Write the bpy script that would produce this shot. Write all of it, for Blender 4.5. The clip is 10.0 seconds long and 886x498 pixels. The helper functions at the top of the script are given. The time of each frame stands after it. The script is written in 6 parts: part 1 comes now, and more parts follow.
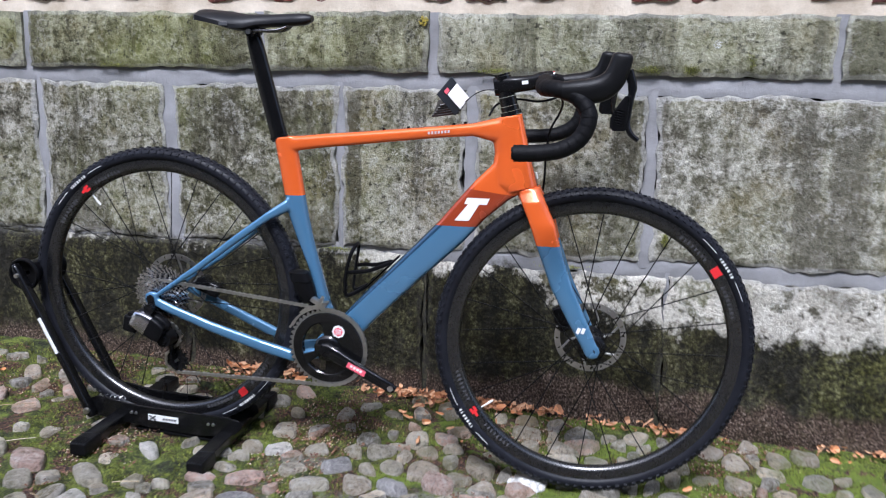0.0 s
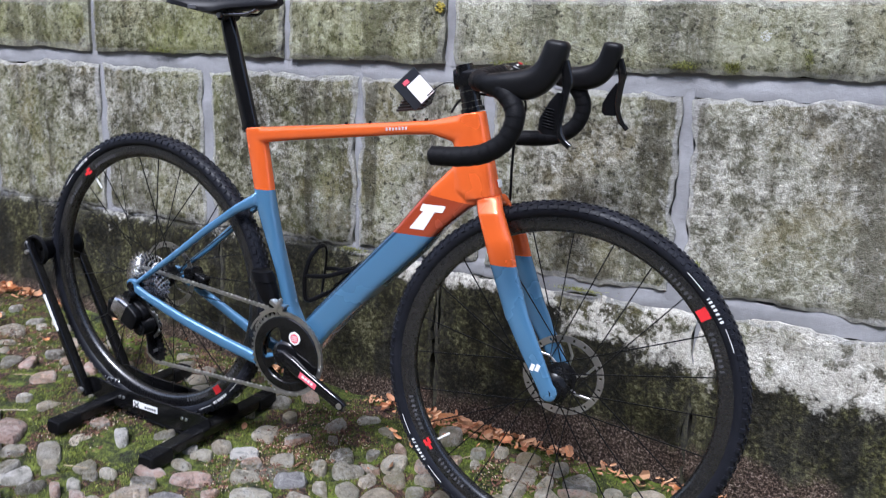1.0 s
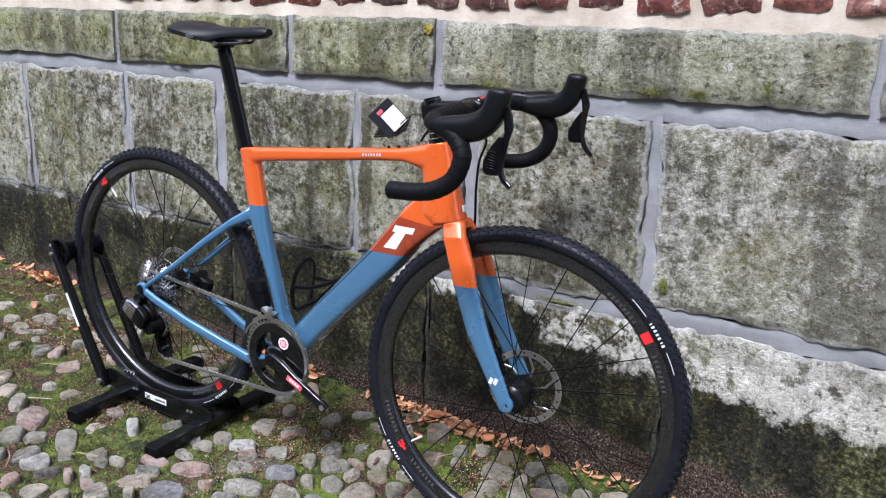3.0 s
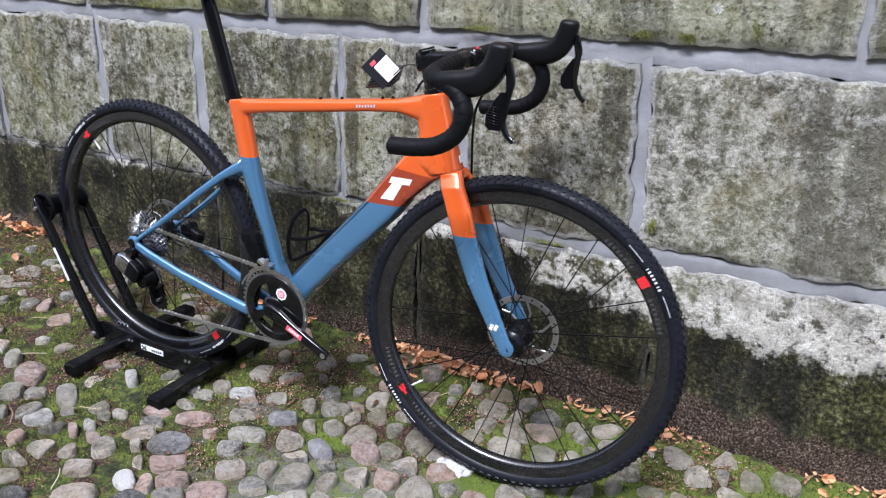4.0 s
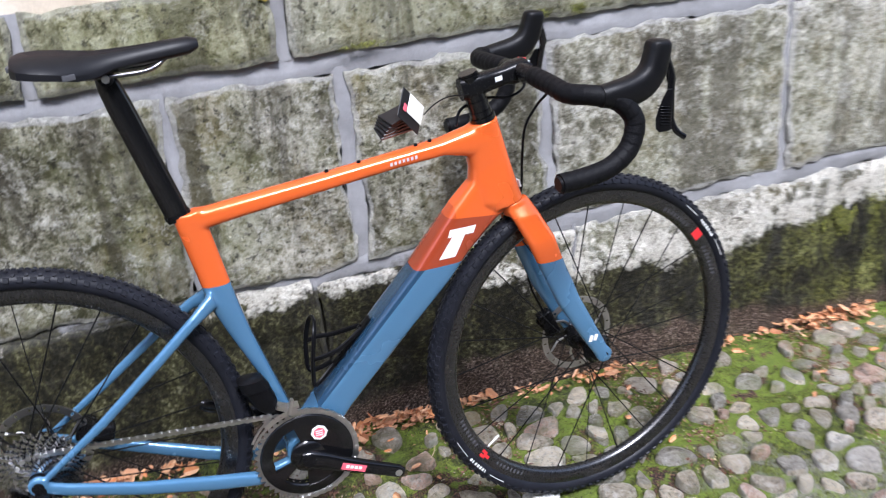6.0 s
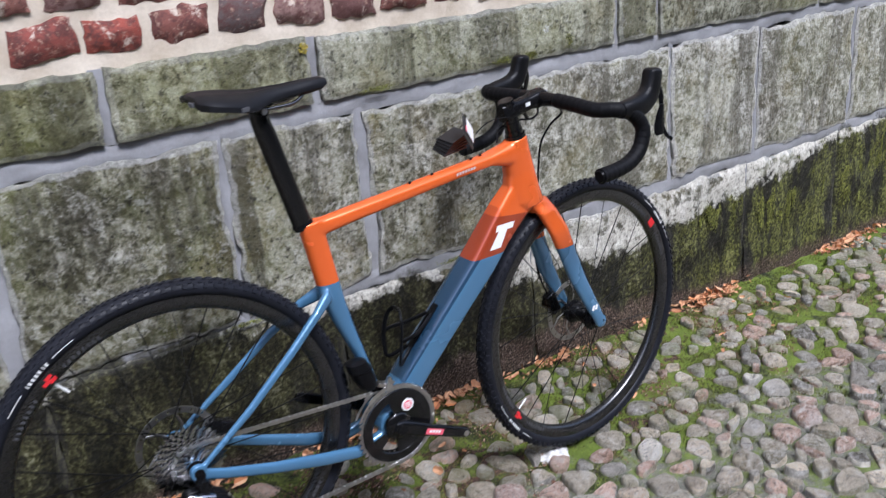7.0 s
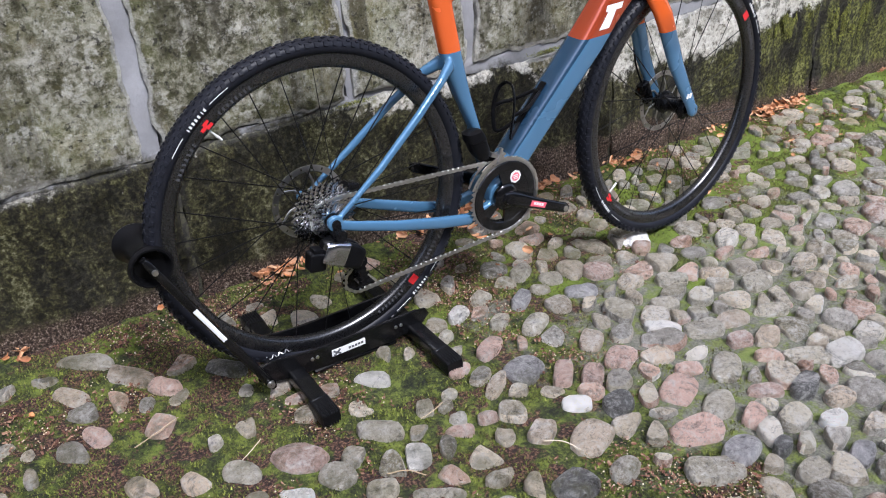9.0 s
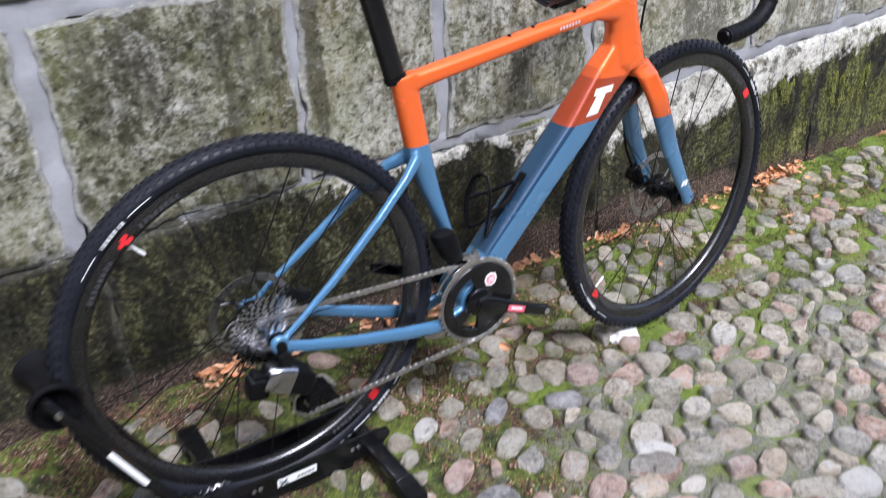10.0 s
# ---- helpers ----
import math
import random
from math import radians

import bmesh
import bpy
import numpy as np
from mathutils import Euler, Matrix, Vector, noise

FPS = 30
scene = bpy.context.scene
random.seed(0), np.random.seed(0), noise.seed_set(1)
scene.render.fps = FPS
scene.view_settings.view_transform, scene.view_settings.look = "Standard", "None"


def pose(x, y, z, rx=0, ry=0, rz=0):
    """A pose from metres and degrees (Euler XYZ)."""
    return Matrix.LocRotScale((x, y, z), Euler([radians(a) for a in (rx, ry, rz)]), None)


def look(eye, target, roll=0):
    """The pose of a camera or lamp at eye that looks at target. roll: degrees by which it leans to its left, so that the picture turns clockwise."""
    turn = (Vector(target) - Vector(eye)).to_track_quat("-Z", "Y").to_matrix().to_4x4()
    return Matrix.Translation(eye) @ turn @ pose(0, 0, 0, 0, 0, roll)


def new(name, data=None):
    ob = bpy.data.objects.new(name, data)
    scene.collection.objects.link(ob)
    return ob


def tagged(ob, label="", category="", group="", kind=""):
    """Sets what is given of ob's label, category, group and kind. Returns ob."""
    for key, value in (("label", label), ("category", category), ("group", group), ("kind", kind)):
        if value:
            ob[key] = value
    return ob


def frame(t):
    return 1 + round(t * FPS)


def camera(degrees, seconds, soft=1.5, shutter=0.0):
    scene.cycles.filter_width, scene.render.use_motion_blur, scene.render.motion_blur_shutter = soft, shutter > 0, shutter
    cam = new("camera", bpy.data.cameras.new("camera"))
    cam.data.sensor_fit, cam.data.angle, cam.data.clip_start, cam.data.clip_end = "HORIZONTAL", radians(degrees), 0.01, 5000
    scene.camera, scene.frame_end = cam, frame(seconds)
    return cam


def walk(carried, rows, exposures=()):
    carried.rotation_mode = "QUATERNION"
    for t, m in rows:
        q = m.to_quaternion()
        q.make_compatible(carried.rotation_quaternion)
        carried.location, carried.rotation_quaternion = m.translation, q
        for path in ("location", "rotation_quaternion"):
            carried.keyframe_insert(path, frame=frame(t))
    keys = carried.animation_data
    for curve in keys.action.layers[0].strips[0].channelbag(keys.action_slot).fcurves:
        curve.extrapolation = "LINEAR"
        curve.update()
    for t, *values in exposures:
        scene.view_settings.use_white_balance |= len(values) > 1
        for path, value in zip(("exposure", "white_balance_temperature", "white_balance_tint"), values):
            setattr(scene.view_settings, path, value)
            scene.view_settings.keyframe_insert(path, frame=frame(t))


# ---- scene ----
cam = camera(55.1, 10.0, soft=1.1, shutter=0.4)
PATH = [
    (0, (1.053, -1.797, 0.915), (0.657, 0.111, 0.461), 0.8),
    (0.5, (1.288, -1.544, 0.897), (0.638, 0.298, 0.471), 1.3),
    (1, (1.496, -1.426, 0.905), (0.612, 0.307, 0.437), 1.7),
    (1.5, (1.654, -1.401, 0.895), (0.691, 0.276, 0.386), 2.2),
    (2, (1.688, -1.4, 0.895), (0.71, 0.27, 0.388), 1.9),
    (2.5, (1.683, -1.4, 0.909), (0.692, 0.263, 0.404), 1.8),
    (2.7, (1.684, -1.403, 0.958), (0.691, 0.257, 0.447), 1.8),
    (3.8, (1.672, -1.477, 1.107), (0.754, 0.166, 0.43), 0.7),
    (4, (1.627, -1.461, 1.088), (0.743, 0.188, 0.381), 0.7),
    (4.5, (1.379, -1.455, 1.093), (0.666, 0.257, 0.346), -0.5),
    (5, (1.03, -1.392, 1.11), (0.544, 0.383, 0.328), -2.8),
    (5.5, (0.674, -1.318, 1.155), (0.607, 0.487, 0.298), -4.5),
    (5.7, (0.56, -1.312, 1.17), (0.731, 0.489, 0.316), -5.4),
    (6.8, (-0.243, -1.41, 1.214), (0.77, 0.17, 0.522), -4.9),
    (7, (-0.307, -1.42, 1.229), (0.708, 0.149, 0.517), -4.9),
    (7.5, (-0.497, -1.401, 1.22), (0.553, 0.13, 0.475), -4.1),
    (8, (-0.556, -1.423, 1.186), (0.433, 0.101, 0.35), -3.9),
    (8.5, (-0.574, -1.426, 1.139), (0.336, 0.049, 0.142), -4.4),
    (9, (-0.573, -1.414, 1.139), (0.317, 0.051, 0.107), -4.2),
    (9.5, (-0.548, -1.36, 1.158), (0.359, 0.098, 0.132), -3.6),
    (10, (-0.391, -1.2, 1.178), (0.549, 0.26, 0.185), -2.7),
]
EXPOSURES = [(0.0, 1.63, 5640.0), (1.0, 1.75, 5640.0), (1.5, 1.78, 5680.0), (2.5, 1.77, 5700.0), (4.0, 1.77, 5690.0), (5.0, 1.96, 5670.0), (5.5, 2.06, 5790.0), (7.0, 1.50, 5700.0), (8.0, 1.62, 5790.0), (9.0, 1.70, 5860.0), (9.5, 1.76, 5800.0), (10.0, 1.87, 5760.0)]
walk(cam, [(t, look(eye, target, roll)) for t, eye, target, roll in PATH], [(t, stops, kelvin, 15.0) for t, stops, kelvin in EXPOSURES])

# world: soft overcast daylight
SUN_EL, SUN_AZ = 58.0, 200.0
world = bpy.data.worlds.new("sky")
scene.world = world
world.use_nodes = True
wn = world.node_tree.nodes
sky = wn.new("ShaderNodeTexSky")
sky.sky_type = "NISHITA"
sky.sun_disc = False
sky.sun_elevation = radians(SUN_EL)
sky.sun_rotation = radians(SUN_AZ)
sky.air_density = 1.0
sky.dust_density = 2.0
sky.ozone_density = 1.0
wn["Background"].inputs["Strength"].default_value = 0.09
cloud = wn.new("ShaderNodeHueSaturation")
cloud.inputs["Saturation"].default_value = 0.7
world.node_tree.links.new(sky.outputs["Color"], cloud.inputs["Color"])
world.node_tree.links.new(cloud.outputs["Color"], wn["Background"].inputs["Color"])
sun_data = bpy.data.lights.new("sun", "SUN")
sun_data.energy = 1.6
sun_data.angle = radians(14)
sun_data.color = (1.0, 0.98, 0.95)
sun = new("sun", sun_data)
sun.matrix_world = look((1.2, -4.0, 6.0), (0.7, 0.0, 0.3))


# ---------------------------------------------------------------- materials
class Nodes:
    """A small writer of node trees."""

    def __init__(self, name, rough=0.5, metal=0.0):
        self.mat = bpy.data.materials.new(name)
        self.mat.use_nodes = True
        self.t = self.mat.node_tree
        self.b = self.t.nodes["Principled BSDF"]
        self.b.inputs["Roughness"].default_value = rough
        self.b.inputs["Metallic"].default_value = metal
        self.co = self.add("ShaderNodeTexCoord").outputs["Object"]

    def add(self, kind):
        return self.t.nodes.new(kind)

    def put(self, value, socket):
        if isinstance(value, (int, float)):
            socket.default_value = value
        elif isinstance(value, (tuple, list)):
            socket.default_value = (*value, 1.0) if len(value) == 3 and len(socket.default_value) == 4 else value
        else:
            self.t.links.new(value, socket)

    def world(self):
        return self.add("ShaderNodeNewGeometry").outputs["Position"]

    def noise(self, scale, detail=4.0, rough=0.55, co=None, distort=0.0, stretch=None):
        n = self.add("ShaderNodeTexNoise")
        co = co or self.co
        if stretch:
            m = self.add("ShaderNodeMapping")
            m.inputs["Scale"].default_value = stretch
            self.t.links.new(co, m.inputs["Vector"])
            co = m.outputs["Vector"]
        self.t.links.new(co, n.inputs["Vector"])
        n.inputs["Scale"].default_value = scale
        n.inputs["Detail"].default_value = detail
        n.inputs["Roughness"].default_value = rough
        n.inputs["Distortion"].default_value = distort
        return n.outputs["Fac"]

    def voronoi(self, scale, co=None, feature="F1"):
        n = self.add("ShaderNodeTexVoronoi")
        n.feature = feature
        self.t.links.new(co or self.co, n.inputs["Vector"])
        n.inputs["Scale"].default_value = scale
        return n.outputs["Distance"]

    def ramp(self, fac, *stops, kind="LINEAR"):
        n = self.add("ShaderNodeValToRGB")
        self.put(fac, n.inputs["Fac"])
        e = n.color_ramp.elements
        n.color_ramp.interpolation = kind
        while len(e) < len(stops):
            e.new(0.5)
        for i, (p, c) in enumerate(stops):
            e[i].position = p
            e[i].color = (c, c, c, 1) if isinstance(c, (int, float)) else (*c, 1)
        return n.outputs["Color"]

    def mix(self, fac, a, b, kind="MIX"):
        n = self.add("ShaderNodeMix")
        n.data_type = "RGBA"
        n.blend_type = kind
        self.put(fac, n.inputs[0])
        self.put(a, n.inputs[6])
        self.put(b, n.inputs[7])
        return n.outputs[2]

    def math(self, op, a, b=0.0, clamp=False):
        n = self.add("ShaderNodeMath")
        n.operation = op
        n.use_clamp = clamp
        self.put(a, n.inputs[0])
        self.put(b, n.inputs[1])
        return n.outputs[0]

    def xyz(self, co=None):
        n = self.add("ShaderNodeSeparateXYZ")
        self.t.links.new(co or self.co, n.inputs[0])
        return n.outputs

    def rand(self):
        a = self.add("ShaderNodeObjectInfo").outputs["Random"]
        b = self.add("ShaderNodeNewGeometry").outputs["Random Per Island"]
        return self.math("FRACT", self.math("ADD", a, self.math("MULTIPLY", b, 7.3)))

    def bump(self, height, strength=0.3, distance=0.003):
        n = self.add("ShaderNodeBump")
        n.inputs["Strength"].default_value = strength
        n.inputs["Distance"].default_value = distance
        self.t.links.new(height, n.inputs["Height"])
        self.t.links.new(n.outputs["Normal"], self.b.inputs["Normal"])

    def color(self, c):
        self.put(c, self.b.inputs["Base Color"])

    def rough(self, r):
        self.put(r, self.b.inputs["Roughness"])

    def coat(self, w, r=0.05):
        self.b.inputs["Coat Weight"].default_value = w
        self.b.inputs["Coat Roughness"].default_value = r


def plain(name, color, rough=0.5, metal=0.0, grain=120.0, vary=0.12, bump=0.15, depth=0.0006, coat=0.0, gloss=0.5):
    """A surface of one colour with fine grain, and faint dust and wear at a larger scale."""
    n = Nodes(name, rough, metal)
    fine = n.noise(grain, 3)
    wide = n.noise(grain / 12, 4)
    dark = tuple(c * (1 - vary) for c in color)
    light = tuple(min(1.0, c * (1 + vary) + 0.004) for c in color)
    n.color(n.mix(wide, dark, light))
    n.rough(n.math("ADD", n.math("MULTIPLY", fine, 0.14), rough - 0.07, True))
    if bump:
        n.bump(fine, bump, depth)
    if coat:
        n.coat(coat)
    n.b.inputs["Specular IOR Level"].default_value = gloss
    return n.mat


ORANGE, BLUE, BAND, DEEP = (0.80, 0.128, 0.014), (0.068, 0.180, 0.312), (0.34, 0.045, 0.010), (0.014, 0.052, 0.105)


def paint(name, seat_line, down_line, band_top):
    """Glossy orange over blue paint. The colours meet at one height on the seat tube and at another on the down tube,
    whose flat top is coloured darker.
    """
    n = Nodes(name, 0.30, 0.30)
    x, y, z = n.xyz()
    ahead = n.math("GREATER_THAN", x, 0.55)
    line = n.math("ADD", seat_line, n.math("MULTIPLY", ahead, down_line - seat_line))
    upper = n.math("GREATER_THAN", z, line)
    flake = n.noise(900, 2)
    haze = n.noise(9, 3)
    c = n.mix(upper, BLUE, ORANGE)
    if band_top:
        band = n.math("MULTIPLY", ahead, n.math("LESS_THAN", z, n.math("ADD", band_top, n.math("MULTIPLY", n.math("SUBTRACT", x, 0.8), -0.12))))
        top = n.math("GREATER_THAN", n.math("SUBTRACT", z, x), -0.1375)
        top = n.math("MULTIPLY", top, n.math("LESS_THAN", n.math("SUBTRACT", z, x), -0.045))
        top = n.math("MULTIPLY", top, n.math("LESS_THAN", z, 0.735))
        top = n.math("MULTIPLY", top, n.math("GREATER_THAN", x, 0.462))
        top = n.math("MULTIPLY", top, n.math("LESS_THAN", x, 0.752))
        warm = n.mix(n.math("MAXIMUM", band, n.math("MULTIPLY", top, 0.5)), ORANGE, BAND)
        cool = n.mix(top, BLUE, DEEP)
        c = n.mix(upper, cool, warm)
    c = n.mix(n.math("MULTIPLY", haze, 0.016), c, (0.30, 0.30, 0.28))
    n.color(n.mix(n.math("MULTIPLY", flake, 0.014), c, (0.9, 0.8, 0.7)))
    n.rough(n.math("ADD", 0.20, n.math("MULTIPLY", haze, 0.12)))
    n.coat(0.8, 0.08)
    return n.mat


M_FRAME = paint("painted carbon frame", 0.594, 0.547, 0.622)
M_FORK = paint("painted carbon fork", 0.519, 0.519, 0.0)
M_RUBBER = plain("tyre rubber", (0.0085, 0.0092, 0.0130), 0.42, 0, 260, 0.45, 0.3, 0.0005, gloss=0.15)
M_RIM = plain("satin black rim", (0.003, 0.003, 0.0038), 0.28, 0.0, 300, 0.2, 0.02, gloss=1.0)
M_BLACK = plain("black anodised metal", (0.003, 0.003, 0.0035), 0.26, 0.0, 260, 0.2, 0.08, gloss=0.18)
M_CARBON = plain("gloss black carbon", (0.0022, 0.0022, 0.0026), 0.14, 0, 200, 0.2, 0.02, gloss=0.42)
M_GREYRAIL = plain("dark saddle rail", (0.16, 0.16, 0.165), 0.25, 1.0, 300, 0.15, 0.05)
M_SEAT = plain("black saddle cover", (0.005, 0.005, 0.0062), 0.42, 0, 500, 0.15, 0.25, 0.0003, gloss=0.2)
M_HOOD = plain("black rubber hood", (0.003, 0.003, 0.0036), 0.36, 0, 700, 0.15, 0.5, 0.0008, gloss=0.18)
M_STEEL = plain("bright steel", (0.62, 0.61, 0.60), 0.30, 1.0, 350, 0.18, 0.1)
M_CHAIN = plain("oiled chain steel", (0.56, 0.555, 0.54), 0.33, 1.0, 500, 0.3, 0.2)
M_COG = plain("cassette steel", (0.48, 0.48, 0.49), 0.22, 1.0, 420, 0.25, 0.15)
M_ROTOR = plain("brushed brake rotor", (0.52, 0.51, 0.50), 0.36, 1.0, 400, 0.2, 0.15)
M_SPOKE = plain("black spoke", (0.003, 0.003, 0.0035), 0.3, 0.0, 300, 0.2, 0.0, gloss=0.2)
M_STAND = plain("black powder-coated steel", (0.0022, 0.0022, 0.0027), 0.22, 0.0, 420, 0.25, 0.1, 0.0002, gloss=0.42)
M_PLASTIC = plain("black plastic", (0.0024, 0.0024, 0.003), 0.32, 0.0, 320, 0.2, 0.15, gloss=0.10)
M_WHITE = plain("white print", (0.72, 0.72, 0.70), 0.5, 0.0, 200, 0.06, 0.0)
M_GREY = plain("grey print", (0.065, 0.066, 0.072), 0.5, 0.0, 200, 0.1, 0.0)
M_GREYISH = plain("pale grey print", (0.45, 0.43, 0.42), 0.45, 0.0, 200, 0.1, 0.0)
M_RING = plain("grey chainring steel", (0.46, 0.46, 0.47), 0.30, 1.0, 350, 0.2, 0.1)
M_RED = plain("red print", (0.62, 0.02, 0.025), 0.45, 0.0, 200, 0.08, 0.0)
M_PINK = plain("red and white sticker", (0.70, 0.10, 0.14), 0.45, 0.0, 200, 0.1, 0.0)
M_PAPER = plain("white card", (0.75, 0.74, 0.72), 0.6, 0.0, 150, 0.05, 0.05)
M_CARD = plain("black card", (0.007, 0.007, 0.008), 0.35, 0.0, 150, 0.2, 0.05)


def tape():
    n = Nodes("black bar tape", 0.55)
    v = n.voronoi(420)
    n.color(n.mix(n.noise(40), (0.0025, 0.0025, 0.003), (0.006, 0.006, 0.007)))
    n.bump(v, 0.5, 0.0008)
    n.b.inputs["Specular IOR Level"].default_value = 0.12
    return n.mat


M_TAPE = tape()


def damp(n, p):
    """How far algae has climbed from the ground: ragged, and higher behind the bicycle than further along."""
    x, y, z = n.xyz(p)
    climb = n.math("ADD", n.math("MULTIPLY", n.noise(4.5, 6, 0.66, p, 0.5), 0.26), n.math("MULTIPLY", n.noise(26, 8, 0.78, p), 0.16))
    east = n.ramp(n.math("MULTIPLY", n.math("ADD", x, 0.5), 0.25, True), (0.0, 0.185), (0.2, 0.170), (0.30, 0.150), (0.38, 0.07), (0.46, -0.02), (0.54, -0.01), (0.64, 0.06), (0.88, 0.16))
    return n.math("SUBTRACT", n.math("SUBTRACT", z, climb), east), x, y, z


def sandstone(name, dark, base, light, green, lushness, crusty, pitted):
    """Old sandstone: coarse mottled grain, pale crust, black specks and streaks, and algae that climbs from the ground."""
    n = Nodes(name, 0.9)
    p = n.world()
    r = n.rand()
    big = n.noise(2.6, 5, 0.6, p)
    mid = n.noise(11.0, 6, 0.68, p, 0.4)
    grain = n.noise(88.0, 7, 0.74, p, 0.2)
    grit = n.noise(190.0, 4, 0.7, p)
    blot = n.noise(30.0, 8, 0.74, p, 0.25)
    mottle = n.math("ADD", n.math("ADD", n.math("MULTIPLY", grain, 0.30), n.math("MULTIPLY", blot, 0.47)), n.math("ADD", n.math("MULTIPLY", mid, 0.23), n.math("MULTIPLY", n.math("SUBTRACT", r, 0.5), 0.05)))
    c = n.ramp(mottle, (0.430, tuple(a * 0.8 for a in dark)), (0.468, tuple(0.5 * a + 0.5 * b for a, b in zip(dark, base))), (0.495, base), (0.525, tuple((a + b) / 2 for a, b in zip(light, base))), (0.560, light), (0.60, tuple(min(0.78, a * 1.2) for a in light)))
    c = n.mix(n.math("MULTIPLY", n.ramp(big, (0.40, 0.0), (0.58, 1.0)), lushness), c, n.mix(0.7, c, n.mix(mid, tuple(a * 0.7 for a in green), tuple(a * 1.5 for a in green))))
    ochre = n.noise(6.0, 6, 0.66, p, 0.3)
    c = n.mix(n.ramp(ochre, (0.53, 0.0), (0.64, 0.32)), c, (0.24, 0.19, 0.075))
    streak = n.noise(9.0, 6, 0.66, p, 0.4, (1.0, 1.0, 0.16))
    c = n.mix(n.ramp(streak, (0.51, 0.0), (0.60, 0.72)), c, tuple(a * 1.1 for a in dark))
    crust = n.noise(17.0, 8, 0.74, p, 0.3)
    c = n.mix(n.math("MULTIPLY", n.ramp(n.math("ADD", n.math("MULTIPLY", crust, 0.6), n.math("MULTIPLY", grain, 0.4)), (0.53, 0.0), (0.59, 1.0)), crusty), c, n.mix(grain, (0.34, 0.33, 0.28), (0.84, 0.82, 0.74)))
    speck = n.noise(62.0, 7, 0.72, p)
    c = n.mix(n.math("MULTIPLY", n.ramp(speck, (0.38, 0.95), (0.445, 0.0)), pitted), c, (0.026, 0.024, 0.016))
    # smears of lime along the arrises
    edge = n.add("ShaderNodeAttribute")
    edge.attribute_name = "arris"
    smear = n.math("ADD", n.math("MULTIPLY", edge.outputs["Fac"], 0.55), n.math("MULTIPLY", n.noise(13.0, 7, 0.72, p), 0.70))
    c = n.mix(n.math("MULTIPLY", n.ramp(smear, (0.64, 0.0), (0.73, 0.65)), min(1.0, crusty * 1.6)), c, n.mix(grain, (0.38, 0.37, 0.35), (0.78, 0.77, 0.74)))
    # algae, with pale bare patches along its upper edge
    rise, x, y, z = damp(n, p)
    wet = n.math("MULTIPLY", n.ramp(n.math("ADD", n.math("MULTIPLY", rise, 5.0), 0.5, True), (0.475, 1.0), (0.525, 0.0)), n.ramp(z, (0.355, 1.0), (0.43, 0.25)))
    lush = n.noise(12.0, 6, 0.66, p, 0.0, (1.0, 1.0, 0.35))
    algae = n.ramp(n.math("ADD", n.math("MULTIPLY", lush, 0.45), n.math("MULTIPLY", grain, 0.55)), (0.46, (0.006, 0.005, 0.003)), (0.515, (0.026, 0.023, 0.010)), (0.565, (0.070, 0.066, 0.022)), (0.63, (0.24, 0.23, 0.14)))
    algae = n.mix(n.math("MULTIPLY", n.ramp(n.math("MULTIPLY", x, 0.4, True), (0.56, 0.0), (0.84, 1.0)), n.ramp(lush, (0.43, 0.0), (0.56, 0.6))), algae, n.ramp(grain, (0.40, (0.014, 0.014, 0.004)), (0.49, (0.085, 0.090, 0.014)), (0.58, (0.27, 0.285, 0.05))))
    rim = n.ramp(n.math("ADD", n.math("MULTIPLY", rise, 3.0), 0.5, True), (0.41, 0.0), (0.48, 0.9), (0.54, 1.0), (0.76, 1.0), (1.0, 0.2))
    low = n.ramp(z, (0.35, 1.0), (0.40, 0.15))
    bare = n.math("MULTIPLY", n.math("MULTIPLY", rim, low), n.ramp(n.math("ADD", n.noise(7.5, 8, 0.74, p), n.math("MULTIPLY", n.math("MULTIPLY", x, 0.6, True), 0.07)), (0.495, 0.0), (0.53, 1.0)))
    c = n.mix(n.math("MULTIPLY", wet, 0.95), c, algae)
    c = n.mix(n.math("MULTIPLY", bare, 0.9), c, n.ramp(n.math("ADD", n.math("MULTIPLY", grain, 0.6), n.math("MULTIPLY", blot, 0.4)), (0.40, (0.16, 0.145, 0.11)), (0.46, (0.60, 0.56, 0.47)), (0.58, (0.86, 0.83, 0.74))))
    # splashed brown earth at the very foot
    foot = n.math("SUBTRACT", n.math("ADD", z, n.math("MULTIPLY", x, 0.045)), n.math("MULTIPLY", n.noise(9, 6, 0.65, p), n.ramp(n.math("MULTIPLY", x, 0.5, True), (0.05, 0.08), (0.5, 0.19), (0.8, 0.18), (0.97, 0.11))))
    mud = n.ramp(n.math("ADD", n.math("MULTIPLY", foot, 7.0), 0.5, True), (0.34, 1.0), (0.56, 0.0))
    c = n.mix(n.math("MULTIPLY", mud, 0.85), c, n.ramp(n.noise(190, 6, 0.75, p), (0.40, (0.011, 0.007, 0.006)), (0.49, (0.064, 0.040, 0.029)), (0.57, (0.20, 0.14, 0.105)), (0.64, (0.52, 0.43, 0.36))))
    n.color(c)
    n.rough(n.math("SUBTRACT", 0.94, n.math("MULTIPLY", wet, 0.25)))
    n.bump(n.math("ADD", n.math("ADD", n.math("MULTIPLY", grain, 0.8), n.math("MULTIPLY", blot, 1.0)), n.math("MULTIPLY", grit, 0.3)), 1.0, 0.014)
    n.b.inputs["Specular IOR Level"].default_value = 0.18
    return n.mat


